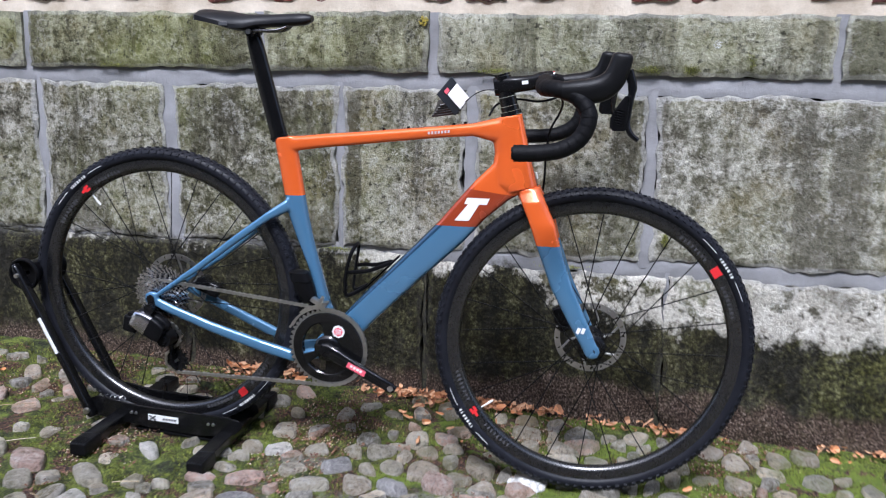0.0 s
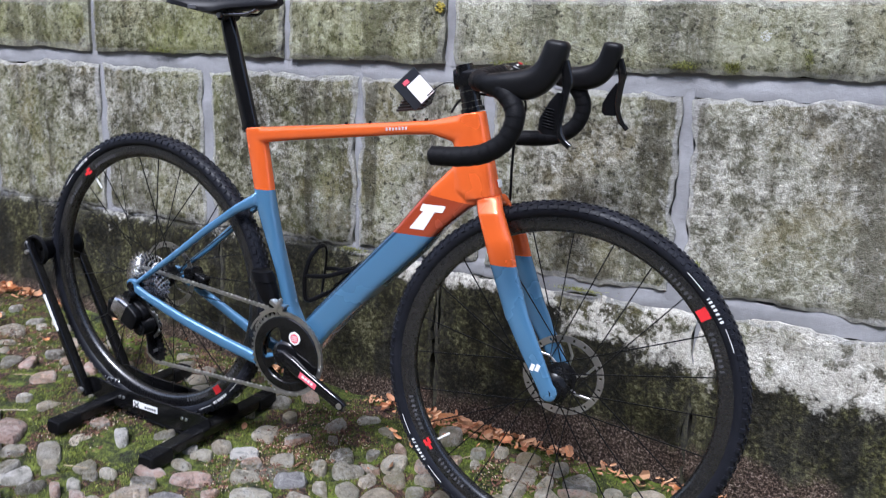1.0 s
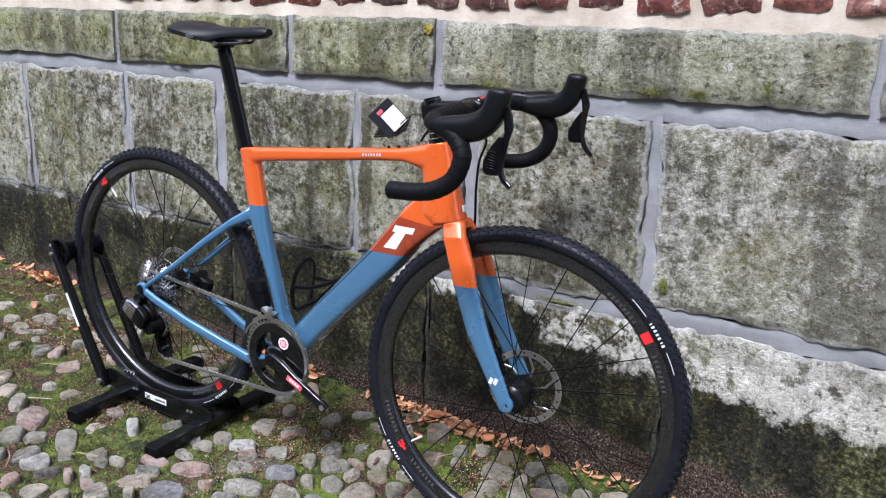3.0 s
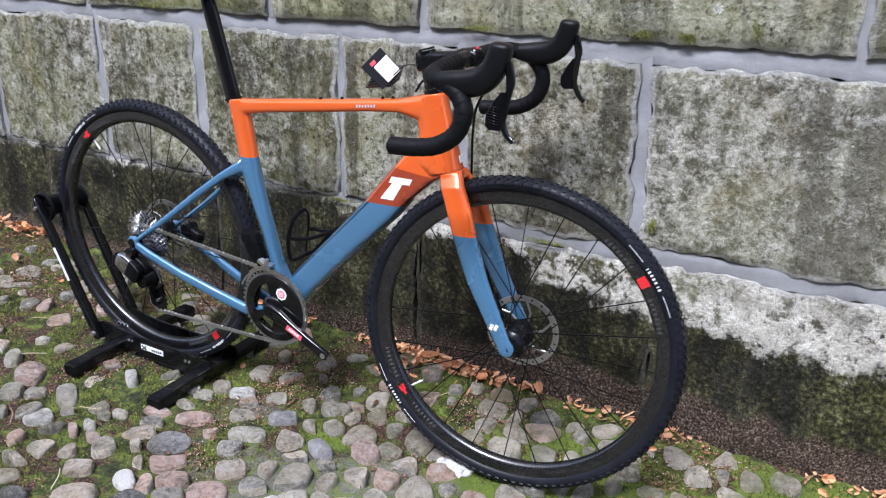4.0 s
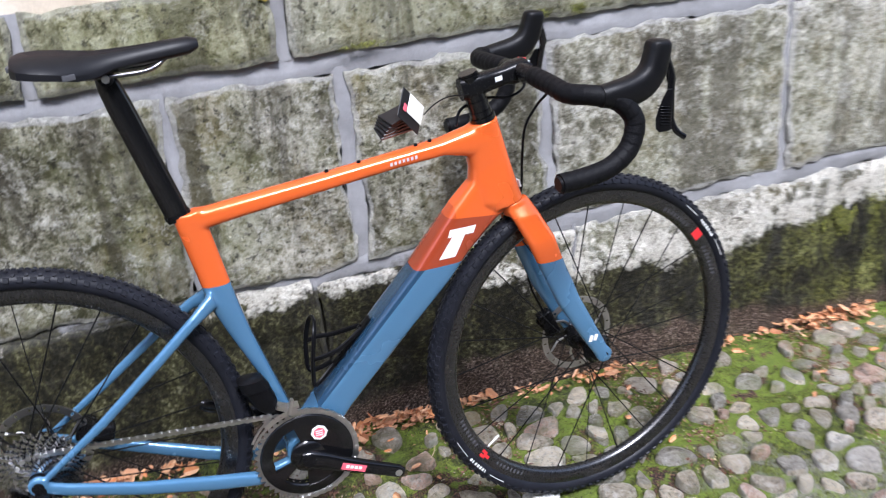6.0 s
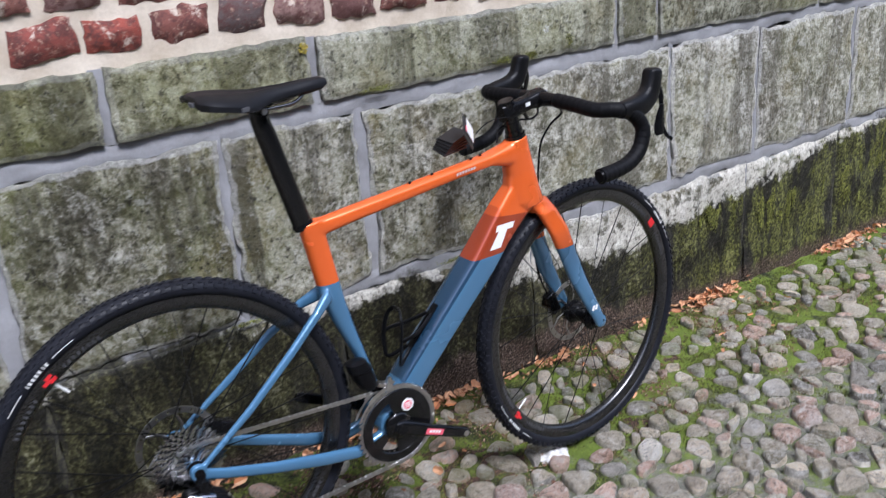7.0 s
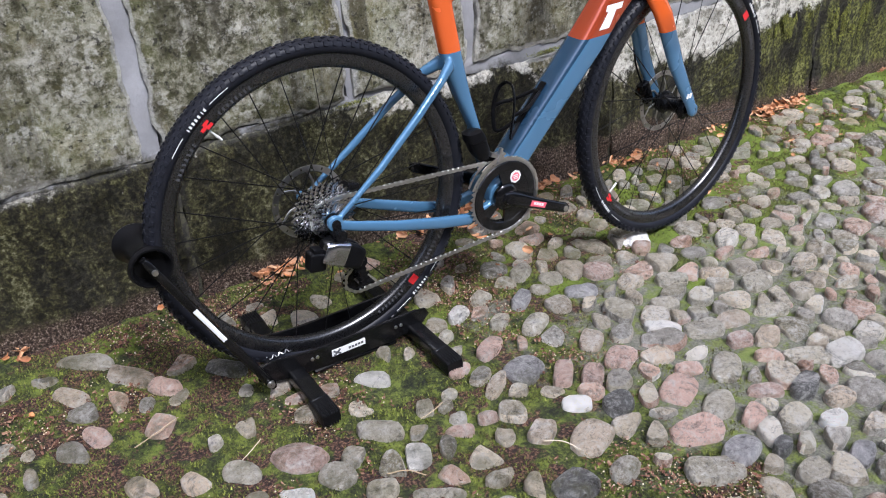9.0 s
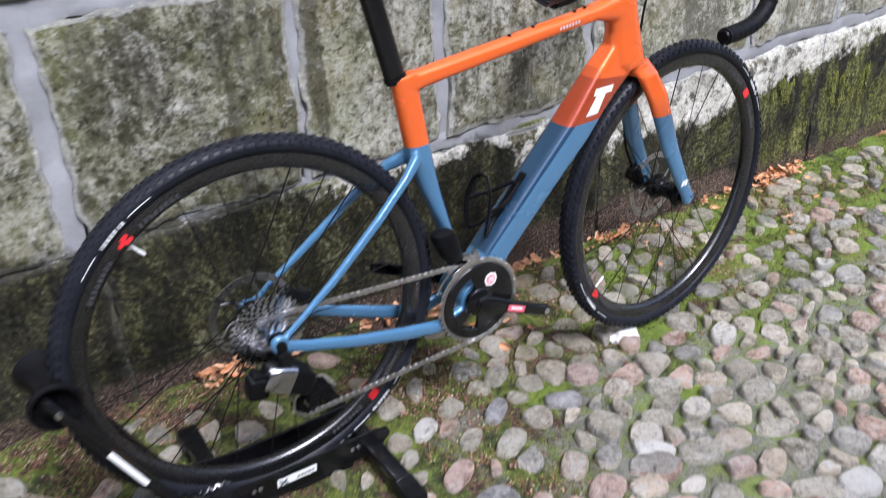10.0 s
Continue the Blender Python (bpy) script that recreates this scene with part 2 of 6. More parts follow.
M_STONE = sandstone("weathered sandstone block", (0.050, 0.044, 0.028), (0.230, 0.217, 0.160), (0.50, 0.475, 0.395), (0.170, 0.175, 0.066), 0.75, 0.45, 0.9)
M_PALE = sandstone("pale sandstone block", (0.105, 0.096, 0.070), (0.36, 0.342, 0.280), (0.69, 0.665, 0.58), (0.32, 0.32, 0.18), 0.45, 0.5, 0.6)
M_CAP = sandstone("mossy sandstone coping", (0.080, 0.076, 0.038), (0.265, 0.258, 0.152), (0.43, 0.42, 0.28), (0.20, 0.21, 0.06), 0.8, 0.2, 0.8)
M_CAP_PALE = sandstone("grey sandstone coping", (0.10, 0.096, 0.060), (0.315, 0.309, 0.225), (0.50, 0.486, 0.38), (0.25, 0.25, 0.11), 0.6, 0.25, 0.8)


M_GAP = plain("dirt in open joints", (0.03, 0.028, 0.022), 0.95, 0.0, 90, 0.5, 0.4, 0.004, gloss=0.1)


def mortar(name, a, b):
    n = Nodes(name, 0.85)
    p = n.world()
    c = n.mix(n.ramp(n.noise(7, 5, 0.6, p), (0.35, 0.0), (0.65, 1.0)), a, b)
    rise, x, y, z = damp(n, p)
    wet = n.ramp(n.math("ADD", n.math("MULTIPLY", rise, 5.0), 0.5, True), (0.36, 1.0), (0.58, 0.0))
    c = n.mix(n.math("MULTIPLY", n.noise(140, 4, 0.7, p), 0.3), c, (0.13, 0.12, 0.11))
    n.color(n.mix(n.math("MULTIPLY", wet, 0.96), c, n.ramp(n.noise(90, 5, 0.7, p), (0.42, (0.010, 0.009, 0.005)), (0.60, (0.060, 0.055, 0.028)))))
    n.bump(n.noise(60, 5, 0.7, p), 0.5, 0.004)
    return n.mat


M_MORTAR = mortar("grey cement mortar", (0.215, 0.215, 0.222), (0.33, 0.33, 0.34))
M_LIME = mortar("cream lime mortar", (0.46, 0.375, 0.275), (0.76, 0.67, 0.54))


def brick_skin():
    n = Nodes("old red brick", 0.85)
    p = n.world()
    c = n.ramp(n.rand(), (0.0, (0.21, 0.070, 0.050)), (0.25, (0.15, 0.058, 0.048)), (0.45, (0.075, 0.058, 0.056)), (0.60, (0.34, 0.19, 0.155)), (0.78, (0.28, 0.055, 0.034)), (1.0, (0.13, 0.048, 0.042)))
    c = n.mix(n.ramp(n.noise(34, 7, 0.75, p), (0.44, 0.0), (0.58, 0.9)), c, (0.085, 0.030, 0.024))
    c = n.mix(n.ramp(n.noise(60, 6, 0.75, p), (0.56, 0.0), (0.64, 0.6)), c, (0.46, 0.30, 0.22))
    c = n.mix(n.ramp(n.noise(22, 7, 0.75, p, 0.4), (0.57, 0.0), (0.63, 0.8)), c, (0.62, 0.53, 0.43))
    n.color(c)
    n.bump(n.noise(90, 5, 0.7, p), 0.8, 0.005)
    return n.mat


M_BRICK = brick_skin()


def sandy(n, p, x, y):
    """Above zero in the sandy road, below it in the mossy strip by the wall and round the stand."""
    west = n.math("MULTIPLY", n.math("SUBTRACT", x, 0.42), 1.6)
    wall_side = n.math("MULTIPLY", n.math("SUBTRACT", -0.17, y), 1.8)
    lane = n.math("MAXIMUM", n.math("MULTIPLY", n.math("SUBTRACT", -0.95, y), 1.2), n.math("MINIMUM", n.math("MULTIPLY", n.math("SUBTRACT", -1.2, x), 1.2), wall_side))
    road = n.math("MAXIMUM", n.math("MINIMUM", west, wall_side), lane)
    return n.math("MAXIMUM", n.math("MINIMUM", road, 0.4), -0.6)


def cobble_skin(name="worn cobblestone", tone=None, speckle=1.0):
    """A worn field stone: its own colour, cloudy patches, grain that is coarse on some, pale wear and a film of moss."""
    n = Nodes(name, 0.5)
    p = n.world()
    r = n.rand()
    if tone:
        c = n.mix(r, tuple(a * 0.72 for a in tone), tuple(min(0.66, a * 1.22) for a in tone))
    else:
        c = n.ramp(r, (0.0, (0.28, 0.245, 0.185)), (0.10, (0.52, 0.455, 0.36)), (0.20, (0.125, 0.117, 0.10)), (0.28, (0.46, 0.30, 0.235)), (0.37, (0.36, 0.315, 0.24)), (0.47, (0.28, 0.268, 0.25)),
                   (0.57, (0.46, 0.415, 0.335)), (0.66, (0.225, 0.205, 0.145)), (0.74, (0.60, 0.575, 0.53)), (0.78, (0.37, 0.22, 0.165)), (0.85, (0.16, 0.153, 0.14)), (0.91, (0.38, 0.325, 0.255)), kind="CONSTANT")
        c = n.mix(n.math("FRACT", n.math("MULTIPLY", r, 57.0)), n.mix(0.40, c, (0.09, 0.08, 0.06)), n.mix(0.20, c, (0.60, 0.56, 0.50)))
    coarse = n.math("MULTIPLY", n.ramp(n.math("FRACT", n.math("MULTIPLY", r, 91.0)), (0.0, 0.35), (0.55, 0.65), (0.8, 0.9), (1.0, 1.0)), speckle)
    grain = n.noise(105, 9, 0.82, p)
    patch = n.noise(24, 9, 0.78, p, 0.8)
    vein = n.noise(42, 8, 0.76, p, 1.2, (1.0, 0.45, 1.0))
    c = n.mix(1.0, c, (1.85, 1.78, 1.66), "MULTIPLY")
    c = n.mix(n.ramp(patch, (0.37, 0.85), (0.47, 0.0)), c, n.mix(0.78, c, (0.04, 0.034, 0.026)))
    c = n.mix(n.ramp(patch, (0.51, 0.0), (0.61, 0.85)), c, n.mix(0.6, c, (0.92, 0.89, 0.84)))
    c = n.mix(n.ramp(vein, (0.57, 0.0), (0.62, 0.45)), c, n.mix(0.5, c, (0.86, 0.83, 0.78)))
    c = n.mix(n.math("MULTIPLY", n.ramp(grain, (0.51, 0.0), (0.58, 1.0)), coarse), c, n.mix(0.6, c, (0.88, 0.86, 0.82)))
    c = n.mix(n.math("MULTIPLY", n.ramp(grain, (0.38, 1.0), (0.47, 0.0)), coarse), c, n.mix(0.75, c, (0.03, 0.025, 0.02)))
    # a film of moss and earth in the mossy strip
    x, y, z = n.xyz(p)
    near = n.math("SUBTRACT", n.noise(8, 7, 0.72, p), n.math("MULTIPLY", sandy(n, p, x, y), 0.20))
    east = n.math("MULTIPLY", n.math("SUBTRACT", x, 0.3), 0.7, True)
    film = n.ramp(near, (0.59, 0.0), (0.73, 0.65))
    moss = n.mix(east, n.mix(grain, (0.045, 0.047, 0.015), (0.22, 0.20, 0.085)), n.mix(grain, (0.110, 0.130, 0.026), (0.44, 0.47, 0.20)))
    c = n.mix(film, c, moss)
    n.color(c)
    n.rough(n.math("ADD", 0.10, n.math("MULTIPLY", patch, 0.50)))
    n.bump(n.math("ADD", n.math("MULTIPLY", grain, 0.8), n.math("ADD", n.math("MULTIPLY", patch, 2.2), n.math("MULTIPLY", vein, 1.3))), 1.0, 0.018)
    return n.mat


M_SLATE = cobble_skin("slate-blue cobble", (0.25, 0.248, 0.265), 0.6)
M_DARK_COBBLE = cobble_skin("dark grey cobble", (0.085, 0.086, 0.088), 0.6)
M_WHITE_COBBLE = cobble_skin("white quartz cobble", (0.58, 0.565, 0.54), 0.4)
M_PINK_COBBLE = cobble_skin("pink granite cobble", (0.41, 0.290, 0.250))
M_GREY_COBBLE = cobble_skin("grey-green cobble", (0.335, 0.312, 0.258))
M_TAN_COBBLE = cobble_skin("tan cobble", (0.40, 0.335, 0.265))
M_COBBLE = cobble_skin()


def bed_skin():
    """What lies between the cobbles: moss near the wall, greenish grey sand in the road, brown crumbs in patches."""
    n = Nodes("moss and sand between cobbles", 0.95)
    p = n.world()
    x, y, z = n.xyz(p)
    road = n.math("ADD", sandy(n, p, x, y), n.math("MULTIPLY", n.math("SUBTRACT", n.noise(4.0, 6, 0.66, p), 0.5), 2.2))
    sand = n.ramp(n.math("ADD", road, 0.5, True), (0.42, 0.0), (0.62, 1.0))
    fine = n.noise(170, 5, 0.75, p)
    mid = n.noise(26, 6, 0.72, p)
    moss = n.ramp(n.math("ADD", n.math("MULTIPLY", mid, 0.65), n.math("MULTIPLY", fine, 0.35)), (0.40, (0.008, 0.010, 0.002)), (0.48, (0.048, 0.062, 0.009)), (0.58, (0.20, 0.245, 0.036)))
    vivid = n.ramp(n.math("ADD", n.noise(5.5, 5, 0.64, p), n.math("MULTIPLY", n.math("MULTIPLY", x, 0.6, True), 0.15)), (0.57, 0.0), (0.65, 1.0))
    moss = n.mix(n.math("MULTIPLY", vivid, 0.7), moss, n.mix(fine, (0.080, 0.135, 0.010), (0.33, 0.44, 0.045)))
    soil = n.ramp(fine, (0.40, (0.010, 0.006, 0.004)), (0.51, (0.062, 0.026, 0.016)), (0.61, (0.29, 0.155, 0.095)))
    # the dark brown share grows and the moss shrinks towards low x
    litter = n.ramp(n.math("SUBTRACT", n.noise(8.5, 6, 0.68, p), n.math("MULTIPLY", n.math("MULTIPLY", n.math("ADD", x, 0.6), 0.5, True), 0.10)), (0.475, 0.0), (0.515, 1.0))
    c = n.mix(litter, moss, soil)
    grey = n.ramp(n.math("ADD", n.math("MULTIPLY", fine, 0.6), n.math("MULTIPLY", mid, 0.4)), (0.36, (0.105, 0.102, 0.078)), (0.48, (0.245, 0.238, 0.188)), (0.60, (0.41, 0.395, 0.33)))
    c = n.mix(sand, c, n.mix(n.ramp(mid, (0.44, 0.0), (0.57, 0.85)), grey, moss))
    # further off, where no single stone can be told apart, the cobbles are colour alone
    off = n.math("MAXIMUM", n.math("SUBTRACT", n.math("ABSOLUTE", n.math("SUBTRACT", x, 1.35)), 3.26), n.math("SUBTRACT", -1.91, y))
    cells = n.add("ShaderNodeTexVoronoi")
    cells.inputs["Scale"].default_value = 12.0
    n.t.links.new(p, cells.inputs["Vector"])
    tone = n.ramp(n.xyz(cells.outputs["Color"])[0], (0.0, (0.17, 0.16, 0.14)), (0.3, (0.40, 0.36, 0.30)), (0.5, (0.25, 0.24, 0.22)), (0.7, (0.37, 0.26, 0.21)), (1.0, (0.48, 0.45, 0.40)))
    stones = n.ramp(n.voronoi(12.0, p, "DISTANCE_TO_EDGE"), (0.05, 0.0), (0.11, 1.0))
    c = n.mix(n.math("MULTIPLY", stones, n.math("GREATER_THAN", off, 0.0)), c, n.mix(n.math("MULTIPLY", fine, 0.5), tone, (0.12, 0.11, 0.10)))
    n.color(c)
    n.bump(n.math("ADD", n.math("MULTIPLY", mid, 1.4), fine), 1.0, 0.014)
    return n.mat


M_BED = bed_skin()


def leaf_skin(name, a, b, c):
    n = Nodes(name, 0.7)
    n.color(n.mix(n.math("MULTIPLY", n.noise(60, 4), 0.4), n.ramp(n.rand(), (0.0, a), (0.5, b), (1.0, c)), (0.10, 0.05, 0.025)))
    return n.mat


M_LEAF = leaf_skin("dry fallen leaf", (0.66, 0.25, 0.085), (0.74, 0.44, 0.24), (0.40, 0.14, 0.055))
M_MOSS = leaf_skin("moss shoot", (0.018, 0.025, 0.004), (0.085, 0.112, 0.014), (0.32, 0.38, 0.06))
M_WALL_MOSS = leaf_skin("hanging wall moss", (0.026, 0.031, 0.005), (0.12, 0.14, 0.020), (0.36, 0.39, 0.07))
M_LITTER = leaf_skin("brown litter", (0.065, 0.022, 0.013), (0.155, 0.060, 0.034), (0.33, 0.195, 0.12))

M_BLOCKER = plain("unseen sky blocker", (0.075, 0.072, 0.062), 0.9, 0.0, 30, 0.35, 0.3, 0.01)


# ---------------------------------------------------------------- mesh tools
def V(*a):
    return Vector(a)


def solid(name, bm, material, smooth=True, matrix=None):
    """Links a bmesh as a mesh object."""
    if matrix is not None:
        bmesh.ops.transform(bm, matrix=matrix, verts=bm.verts)
    bmesh.ops.recalc_face_normals(bm, faces=bm.faces)
    me = bpy.data.meshes.new(name)
    bm.to_mesh(me)
    bm.free()
    for m in material if isinstance(material, (list, tuple)) else (material,):
        me.materials.append(m)
    if smooth:
        me.shade_smooth()
        me.set_sharp_from_angle(angle=radians(40))
    return new(name, me)


def part(name, bm, material, parent, label="", smooth=True, matrix=None):
    ob = solid(name, bm, material, smooth, matrix)
    ob.parent = parent
    return tagged(ob, label)


def thing(name, label, category, at=(0, 0, 0), kind="", group=""):
    ob = new(name)
    ob.location = at
    ob.empty_display_size = 0.1
    return tagged(ob, label, category, group, kind)


def bridge(bm, rings, caps=True, loop=False):
    vs = [[bm.verts.new(p) for p in r] for r in rings]
    n = len(vs[0])
    for i in range(len(vs) - (0 if loop else 1)):
        a, b = vs[i], vs[(i + 1) % len(vs)]
        for k in range(n):
            bm.faces.new((a[k], a[(k + 1) % n], b[(k + 1) % n], b[k]))
    if caps and not loop:
        bm.faces.new(vs[0][::-1])
        bm.faces.new(vs[-1])
    return vs


def oval(c, u, v, a, b, n=2.0, segs=20):
    out = []
    for k in range(segs):
        t = 2 * math.pi * k / segs
        cu, sv = math.cos(t), math.sin(t)
        out.append(c + u * (a * math.copysign(abs(cu) ** (2 / n), cu)) + v * (b * math.copysign(abs(sv) ** (2 / n), sv)))
    return out


def blade(bm, pairs, segs=24, n=2.4, y0=0.0):
    """A tube in the bicycle's plane: (upper or front edge, lower or rear edge, half width[, sideways shift])."""
    rings = []
    for row in pairs:
        p, q, w = row[:3]
        dy = row[3] if len(row) > 3 else 0.0
        a, b = V(p[0], y0 + dy, p[1]), V(q[0], y0 + dy, q[1])
        rings.append(oval((a + b) / 2, (a - b).normalized(), V(0, 1, 0), (a - b).length / 2, w, n, segs))
    bridge(bm, rings)


def smooth_path(pts, per=8):
    """A curve through the points."""
    p = [Vector(q) for q in pts]
    p = [p[0] * 2 - p[1]] + p + [p[-1] * 2 - p[-2]]
    out = []
    for i in range(1, len(p) - 2):
        a, b, c, d = p[i - 1:i + 3]
        for k in range(per):
            t = k / per
            out.append(0.5 * ((2 * b) + (c - a) * t + (2 * a - 5 * b + 4 * c - d) * t * t + (3 * b - a - 3 * c + d) * t ** 3))
    out.append(p[-2].copy())
    return out


def pipe(bm, pts, radius, segs=12, flat=1.0, up=None, caps=True, loop=False):
    """A round or flattened tube along points; radius is one number or one a point."""
    pts = [Vector(p) for p in pts]
    n = len(pts)
    rings, side = [], None
    for i in range(n):
        if loop:
            d = (pts[(i + 1) % n] - pts[i - 1]).normalized()
        else:
            d = (pts[min(i + 1, n - 1)] - pts[max(i - 1, 0)]).normalized()
        if side is None:
            ref = Vector(up) if up else (V(0, 0, 1) if abs(d.z) < 0.9 else V(0, 1, 0))
            side = d.cross(ref).normalized()
        else:
            side = (side - d * side.dot(d)).normalized()
        r = radius[i] if isinstance(radius, (list, tuple)) else radius
        rings.append(oval(pts[i], side, side.cross(d), r, r * flat, 2.0, segs))
    bridge(bm, rings, caps, loop)


def spin(bm, profile, segs=48, axis="y", arc=None, centre=(0, 0, 0)):
    """Turns a profile of (radius, along) round the axis."""
    rings = []
    full = arc is None
    a0, a1 = arc or (0, 2 * math.pi)
    count = segs if full else segs + 1
    for k in range(count):
        t = a0 + (a1 - a0) * k / segs
        ring = []
        for r, h in profile:
            ring.append(V(r * math.cos(t), h, r * math.sin(t)) if axis == "y" else V(r * math.cos(t), r * math.sin(t), h))
        rings.append([p + Vector(centre) for p in ring])
    bridge(bm, rings, caps=not full, loop=full)


def box(bm, size, at=(0, 0, 0), rot=None, bevel=0.0, segs=2):
    made = bmesh.ops.create_cube(bm, size=1.0)["verts"]
    m = Matrix.Translation(at) @ (rot.to_4x4() if rot else Matrix()) @ Matrix.Diagonal((*size, 1))
    bmesh.ops.transform(bm, matrix=m, verts=made)
    if bevel:
        edges = list({e for v in made for e in v.link_edges})
        bmesh.ops.bevel(bm, geom=edges, offset=bevel, segments=segs, affect="EDGES", profile=0.6)


def drum(bm, a, b, radius, segs=20, radius2=None):
    a, b = Vector(a), Vector(b)
    d = (b - a).normalized()
    u = d.cross(V(0, 0, 1) if abs(d.z) < 0.9 else V(1, 0, 0)).normalized()
    v = d.cross(u)
    bridge(bm, [oval(a, u, v, radius, radius, 2, segs), oval(b, u, v, radius2 or radius, radius2 or radius, 2, segs)])


def prism(bm, outline, y0, y1):
    """A flat plate in the bicycle's plane, from outline points (x, z), between two sideways places."""
    bridge(bm, [[V(x, y0, z) for x, z in outline], [V(x, y1, z) for x, z in outline]])


def fused(name, bm, material, voxel, rounds):
    """Welds overlapping solids into one skin and rounds their joints."""
    ob = solid(name, bm, material)
    m = ob.modifiers.new("weld", "REMESH")
    m.mode, m.voxel_size, m.use_smooth_shade = "VOXEL", voxel, True
    s = ob.modifiers.new("round", "SMOOTH")
    s.factor, s.iterations = 0.5, rounds
    baked = bpy.data.meshes.new_from_object(ob.evaluated_get(bpy.context.evaluated_depsgraph_get()))
    ob.modifiers.clear()
    ob.data = baked
    baked.name = name
    if not baked.materials:
        baked.materials.append(material)
    baked.shade_smooth()
    return ob


def rotation(axis, degrees):
    return Matrix.Rotation(radians(degrees), 3, axis)


# ---------------------------------------------------------------- wall
FACE = 0.41


def lie(x, y=0.0):
    """The ground's height: the road falls gently along the wall."""
    x = max(-4.0, min(7.0, x))
    return -0.018 - 0.05 * x if x < 1.2 else -0.078 - 0.03 * (x - 1.2)


def rough_block(x0, x1, z0, z1, depth, proud, step, seed, ragged=0.010, pillow=0.012, relief=0.006):
    """A hewn block: an uneven face, ragged arrises, and sides that run back into the wall."""
    bm = bmesh.new()
    arris = bm.verts.layers.float.new("arris")
    nx, nz = max(3, int((x1 - x0) / step)), max(3, int((z1 - z0) / step))
    rows = []
    for j in range(nz + 1):
        row = []
        for i in range(nx + 1):
            u, w = i / nx, j / nz
            x, z = x0 + (x1 - x0) * u, z0 + (z1 - z0) * w
            q = V(x * 6 + seed, seed * 1.7, z * 6)
            e = min(u * (x1 - x0), (1 - u) * (x1 - x0), w * (z1 - z0), (1 - w) * (z1 - z0))
            k = max(0.0, 1 - e / 0.05)
            dx = noise.noise(q * 1.6) * ragged * k + noise.noise(q * 6) * ragged * 0.7 * k
            dz = noise.noise(q * 1.6 + V(9, 4, 2)) * ragged * k + noise.noise(q * 6 + V(3, 1, 7)) * ragged * 0.7 * k
            round_off = pillow * max(0.0, 1 - e / 0.028) ** 2
            face = FACE - proud + round_off - relief * noise.fractal(q * 1.2, 0.9, 2.1, 4) - 0.003 * noise.noise(q * 8)
            v = bm.verts.new((x + dx, face, z + dz))
            v[arris] = max(0.0, 1 - e / 0.026)
            row.append(v)
        rows.append(row)
    for j in range(nz):
        for i in range(nx):
            bm.faces.new((rows[j][i], rows[j][i + 1], rows[j + 1][i + 1], rows[j + 1][i]))
    rim = rows[0] + [r[-1] for r in rows[1:]] + rows[-1][-2::-1] + [r[0] for r in rows[-2:0:-1]]
    back = [bm.verts.new((v.co.x, FACE + depth, v.co.z)) for v in rim]
    for a in range(len(rim)):
        b = (a + 1) % len(rim)
        bm.faces.new((rim[a], rim[b], back[b], back[a]))
    bm.faces.new(back)
    return bm


bm = bmesh.new()
box(bm, (16.0, 0.40, 1.62), (2.0, FACE + 0.034 + 0.20, 0.205))
wall = tagged(solid("wall_north", bm, M_GAP, False), "old sandstone block wall with grey mortar joints", "wall", kind="structure")
bm = bmesh.new()
box(bm, (16.0, 0.39, 2.614), (2.0, FACE + 0.010 + 0.195, 1.001 + 1.307))
upper = tagged(solid("wall_upper", bm, M_LIME, False), "red brick wall in cream lime mortar above the stone plinth", "wall", kind="structure")

COPING = [-2.9, -2.15, -1.42, -0.632, 0.082, 0.562, 1.548, 1.72, 2.55, 3.3, 4.2, 5.0, 6.0]
MIDDLE = [-2.6, -1.9, -1.138, -0.612, -0.200, 0.305, 0.667, 1.128, 1.785, 2.225, 2.80, 3.25, 3.9, 4.5, 5.2, 6.0]
BOTTOM = [-2.4, -1.6, -0.95, -0.17, 0.545, 1.19, 2.19, 2.75, 3.5, 4.3, 5.2, 6.0]
WEST, EAST = [-6.0, -5.3, -4.5, -3.6], [6.7, 7.5, 8.3, 9.1, 10.0]
COPING, MIDDLE, BOTTOM = WEST + COPING + EAST, WEST + MIDDLE + EAST, WEST + BOTTOM + EAST
GAPS = {-0.200: 0.020, 1.128: 0.014, 0.562: 0.014, 0.667: 0.014}


def course(joints, low, high, name, material, proud, seed, gap=0.010, **kw):
    for i in range(len(joints) - 1):
        a, b = joints[i] + GAPS.get(joints[i], gap), joints[i + 1] - GAPS.get(joints[i + 1], gap)
        near = -1.3 < a < 2.9
        mid = 0.5 * (a + b)
        z0 = low(mid) if callable(low) else low
        z1 = high(mid) if callable(high) else high
        bm = rough_block(a, b, z0 + 0.006 * noise.noise(V(i, seed, 0)), z1 + 0.008 * noise.noise(V(i, seed, 5)), 0.12, proud, 0.014 if near else 0.04, seed + i * 3.1, **kw)
        pale = material is M_STONE and a > 1.1
        light = material is M_CAP and a > 0.55
        ob = solid(name, bm, M_PALE if pale else M_CAP_PALE if light else material)
        ob.parent = wall


course(COPING, 0.860, 1.010, "coping_stone", M_CAP, 0.012, 40.0, ragged=0.008, pillow=0.009)
course(MIDDLE, lambda x: 0.381 if x < 0.5 else 0.390, 0.818, "stone_block", M_STONE, 0.006, 11.0, ragged=0.014, pillow=0.0085, relief=0.008)
course(BOTTOM, lambda x: lie(x) - 0.10, lambda x: 0.368 if x < 0.5 else 0.350, "stone_block", M_STONE, 0.004, 73.0, gap=0.005, ragged=0.012, pillow=0.009, relief=0.012)



